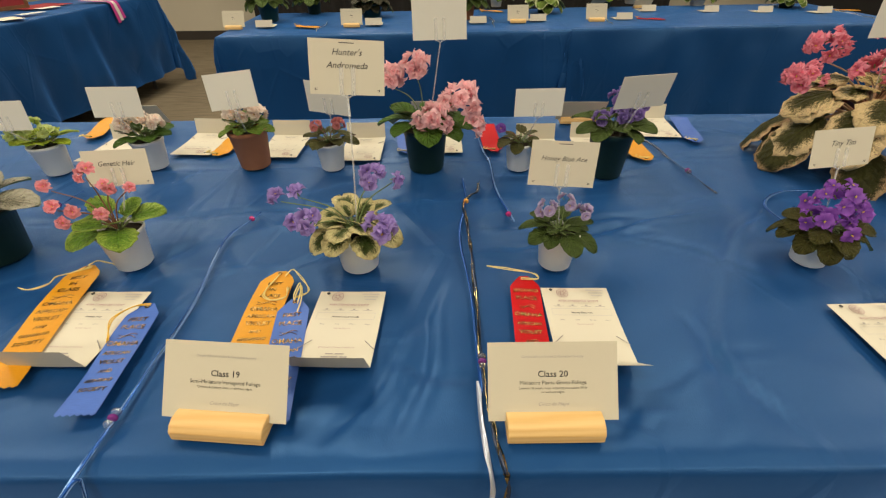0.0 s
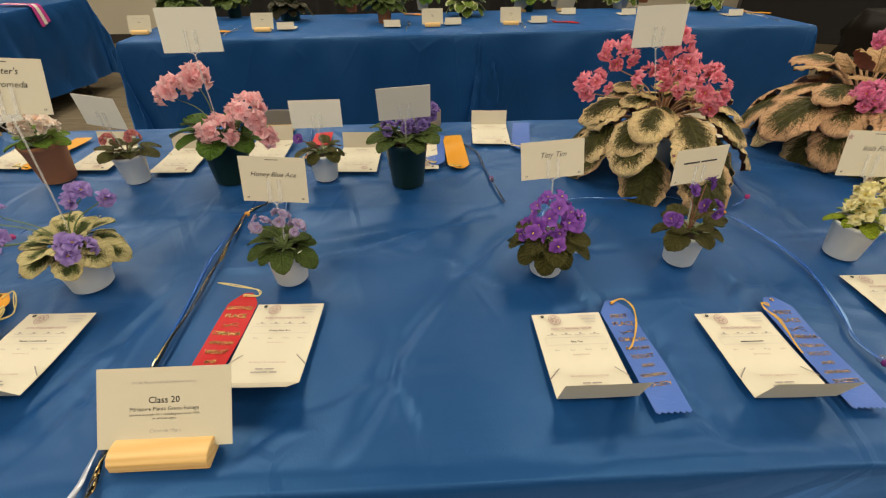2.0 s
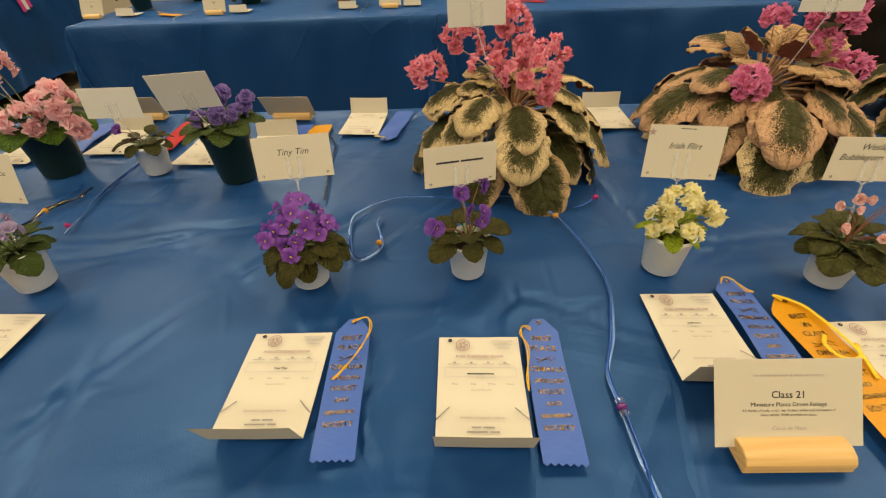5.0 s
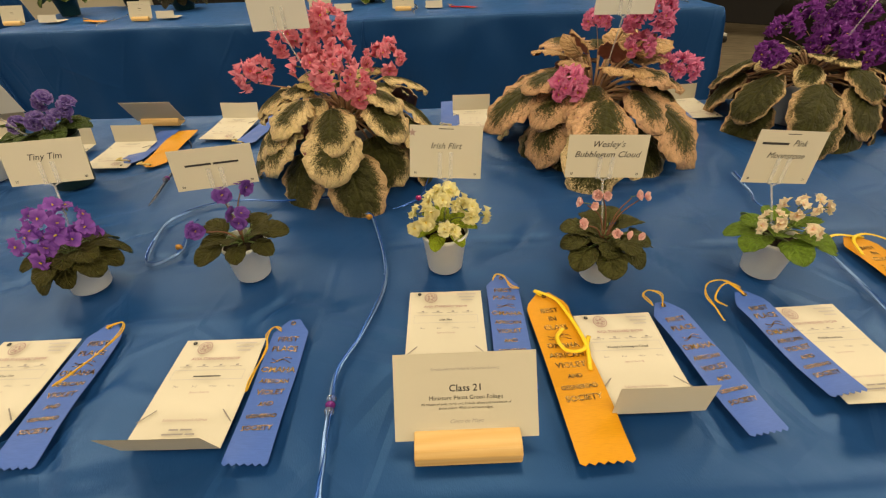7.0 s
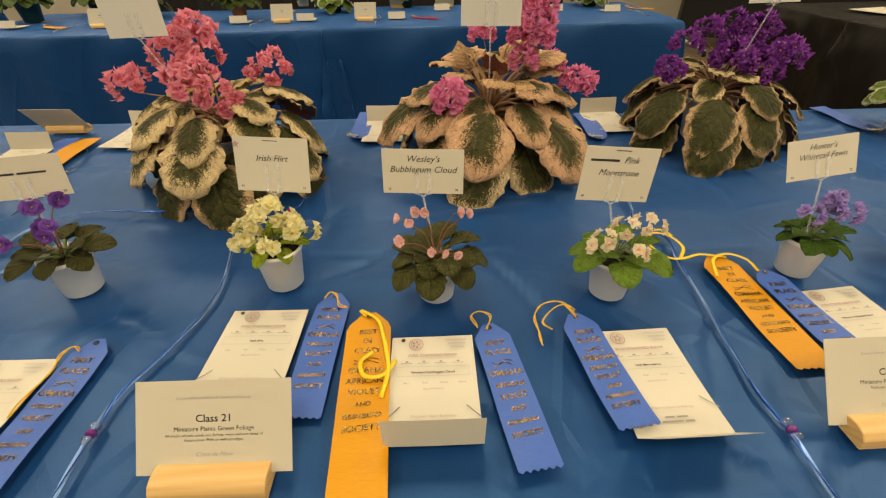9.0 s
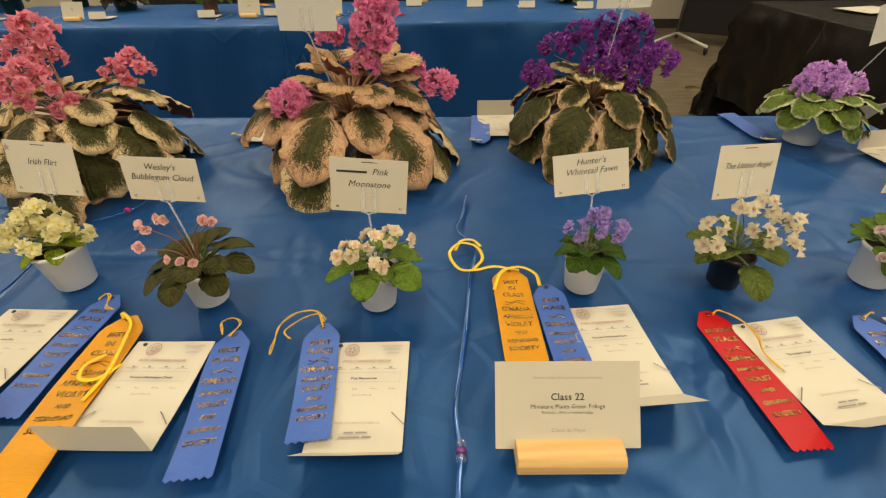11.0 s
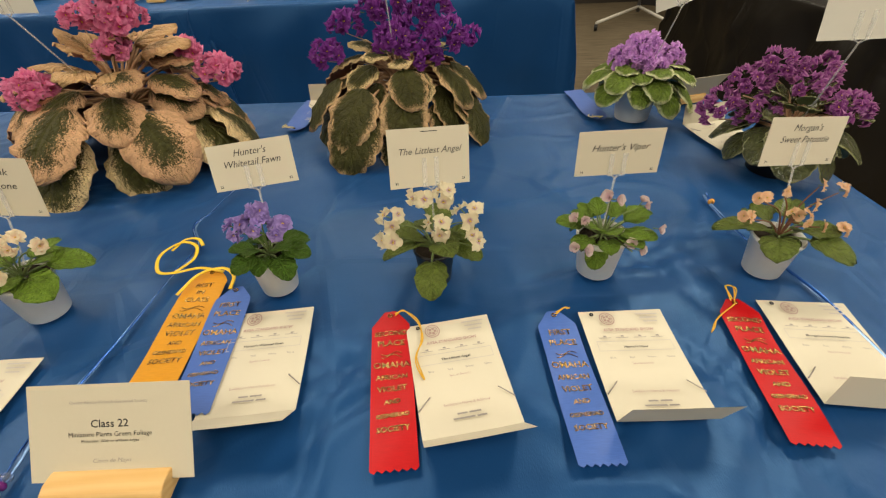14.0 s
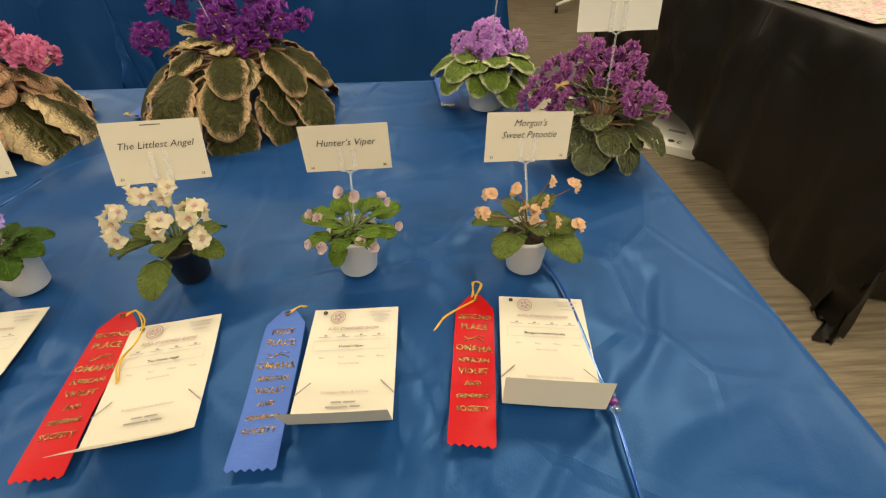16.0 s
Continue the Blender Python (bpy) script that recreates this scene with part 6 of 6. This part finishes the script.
# ---- side tables and floor ----


def floral_print():
    n = Nodes("pink and green floral print", Roughness=0.35)
    c = n.ramp(n.noise(26, 4, 0.65, dist=0.8), (0.34, (0.10, 0.12, 0.05)), (0.44, (0.60, 0.52, 0.38)), (0.52, (0.72, 0.66, 0.52)), (0.60, (0.62, 0.22, 0.36)), (0.70, (0.70, 0.40, 0.52)))
    return n.done(Base_Color=c)


PRINTED = floral_print()
MAGENTA = plain("magenta satin rosette", (0.50, 0.05, 0.26), 0.4, 0.2)
DARK_WOOD = plain("brown wood frame", (0.16, 0.075, 0.03), 0.45, 0.3, 40)
RED_CLOTH = plain("dark red felt mat", (0.25, 0.02, 0.025), 0.9, 0.2, 200, 0.4)
KRAFT = plain("white printed carton", (0.76, 0.72, 0.60), 0.6, 0.08, 50)


def sheet(name, x, y, z, w, d, mat, label, cat, rz=0.0):
    bm = bmesh.new()
    box(bm, -w / 2, w / 2, -d / 2, d / 2, 0, 0.0012)
    return tagged(put(name, mesh_from(name, bm, mat), None, pose(x, y, z, 0, 0, rz)), label, cat)


sheet("floral_poster", 2.726, 1.497, TOP + 0.006, 0.60, 0.36, PRINTED, "pink floral printed sheet lying on the black cloth", "poster", 8)
sheet("paper_sheet", 2.70, 2.05, TOP + 0.006, 0.30, 0.22, PAPER_WHITE, "white paper sheet on the black cloth", "paper", -12)
sheet("paper_sheet", 2.72, 2.52, TOP + 0.006, 0.26, 0.20, PAPER, "cream paper sheet on the black cloth", "paper", 15)
sheet("felt_mat", -3.909, 3.421, TOP + 0.006, 0.34, 0.24, RED_CLOTH, "dark red felt mat on the side table", "mat", 80)
sheet("paper_sheet", -3.764, 3.31, TOP + 0.009, 0.14, 0.08, PAPER_WHITE, "white card on a red mat", "paper", 72)
sheet("paper_sheet", -3.664, 3.017, TOP + 0.009, 0.15, 0.07, PAPER_WHITE, "white card near the edge of the side table", "paper", 70)
sheet("paper_sheet", -3.632, 2.79, TOP + 0.009, 0.12, 0.16, PAPER, "cream card near the edge of the side table", "paper", 60)


def rosette(x, y, rz):
    t = thing("rosette_ribbon", pose(x, y, TOP + 0.008, 0, 0, rz), "magenta and white rosette tails hanging over the table edge", "ribbon")
    for k, mat in enumerate((MAGENTA, PAPER_WHITE, MAGENTA)):
        bm = bmesh.new()
        pts = [(0.03 * (k - 1), 0.22, 0.01), (0.03 * (k - 1), 0.06, 0.004), (0.03 * (k - 1), -0.012, 0.0), (0.034 * (k - 1), -0.03, -0.05), (0.036 * (k - 1), -0.04, -0.14 + 0.01 * k)]
        rows = [[bm.verts.new((px + sx * 0.017, py, pz + 0.001 * k)) for sx in (-1, 0, 1)] for px, py, pz in curve_points(pts, 4)]
        grid(bm, rows)
        part("ribbon_tail", bm, mat, t)
    return t


rosette(-3.525, 3.643, 88)


def picture_frame(x, y, rz):
    t = thing("picture_frame", pose(x, y, TOP + 0.004, 0, 0, rz), "brown wooden easel frame standing on the side table", "frame")
    bm = bmesh.new()
    for x0, x1, z0, z1 in ((-0.12, 0.12, 0, 0.025), (-0.12, 0.12, 0.155, 0.18), (-0.12, -0.095, 0.025, 0.155), (0.095, 0.12, 0.025, 0.155)):
        box(bm, x0, x1, -0.008, 0.008, z0, z1, 0.002)
    part("frame", bm, DARK_WOOD, t)
    bm = bmesh.new()
    box(bm, -0.095, 0.095, -0.003, 0.003, 0.025, 0.155)
    part("backing", bm, RED_CLOTH, t)
    return t


picture_frame(-3.964, 3.237, 70)


def carton(x, y, rz):
    t = thing("carton", pose(x, y, 0.001, 0, 0, rz), "flattened white printed carton on the carpet under the black cloth", "box")
    bm = bmesh.new()
    box(bm, -0.135, 0.135, -0.22, 0.22, 0, 0.045, 0.003)
    part("body", bm, KRAFT, t)
    bm = bmesh.new()
    rows = [[bm.verts.new((px, -0.215 + dy, 0.046 + dz)) for px in (0.05, 0.135)] for dy, dz in ((0.0, 0.0), (0.16, 0.025), (0.30, 0.02))]
    grid(bm, rows)
    part("flap", bm, KRAFT, t, "bent carton flap")
    for k, cx in enumerate((0.0, 0.044)):
        bm = bmesh.new()
        lathe(bm, [(0.001 + 0.009 * k, 0), (0.017, 0)], 16)
        part("printed_mark", bm, INK, t, "round black printed mark", Matrix.Translation((cx, -0.16, 0.0462)))
    bm = bmesh.new()
    bar(bm, -0.04, 0.06, -0.05, -0.02, 0.0464)
    part("printed_strip", bm, INK_GREY, t, "grey printed strip")
    return t


carton(2.46, 2.07, -36)


def rolling_board(x, y, rz):
    """A wide dark display board that reaches nearly to the carpet, on pale metal feet with castors."""
    t = thing("rolling_board", pose(x, y, 0, 0, 0, rz), "dark rolling display board on pale metal feet with castors", "display board")
    bm = bmesh.new()
    box(bm, 0.02, 1.83, -0.015, 0.015, 0.13, 1.9, 0.006)
    part("panel", bm, CURTAIN, t)
    for sx in (0.0, 1.85):
        bm = bmesh.new()
        tube(bm, [(sx, 0, 0.06), (sx, 0, 1.92)], 0.020, 10)
        part("post", bm, METAL, t)
    for a, b in (((0.0, 0.0), (-0.18, -0.84)), ((0.0, 0.0), (0.40, -0.43)), ((1.85, 0.0), (1.70, -0.45)), ((1.85, 0.0), (1.95, 0.45))):
        bm = bmesh.new()
        tube(bm, [(*a, 0.11), (*b, 0.078)], 0.015, 10)
        foot = part("foot", bm, PAPER_WHITE, t, "pale painted metal foot")
        bm = bmesh.new()
        lathe(bm, [(0.004, -0.014), (0.030, -0.014), (0.032, 0.0), (0.030, 0.014), (0.004, 0.014)], 16)
        part("castor", bm, POT_BLACK, foot, "black castor", pose(*b, 0.034, 0, 90, 25))
    return t


rolling_board(3.09, 5.45, -35)


def floor_outlet(x, y):
    """A round brass floor outlet: a flat ring with a lidded middle, flush with the carpet."""
    t = thing("floor_outlet", pose(x, y, 0.0005), "round dull brass outlet cover set into the carpet", "floor outlet")
    brass = plain("dull_brass", (0.24, 0.18, 0.08), 0.4, 0.2, 80, 0.2, Metallic=0.8)
    bm = bmesh.new()
    lathe(bm, [(0.062, 0.0), (0.064, 0.005), (0.078, 0.004), (0.080, 0.0)], 32)
    part("rim", bm, brass, t)
    bm = bmesh.new()
    lathe(bm, [(0.0005, 0.003), (0.058, 0.003), (0.060, 0.0)], 32)
    part("lid", bm, brass, t)
    return t


floor_outlet(2.56, 3.70)
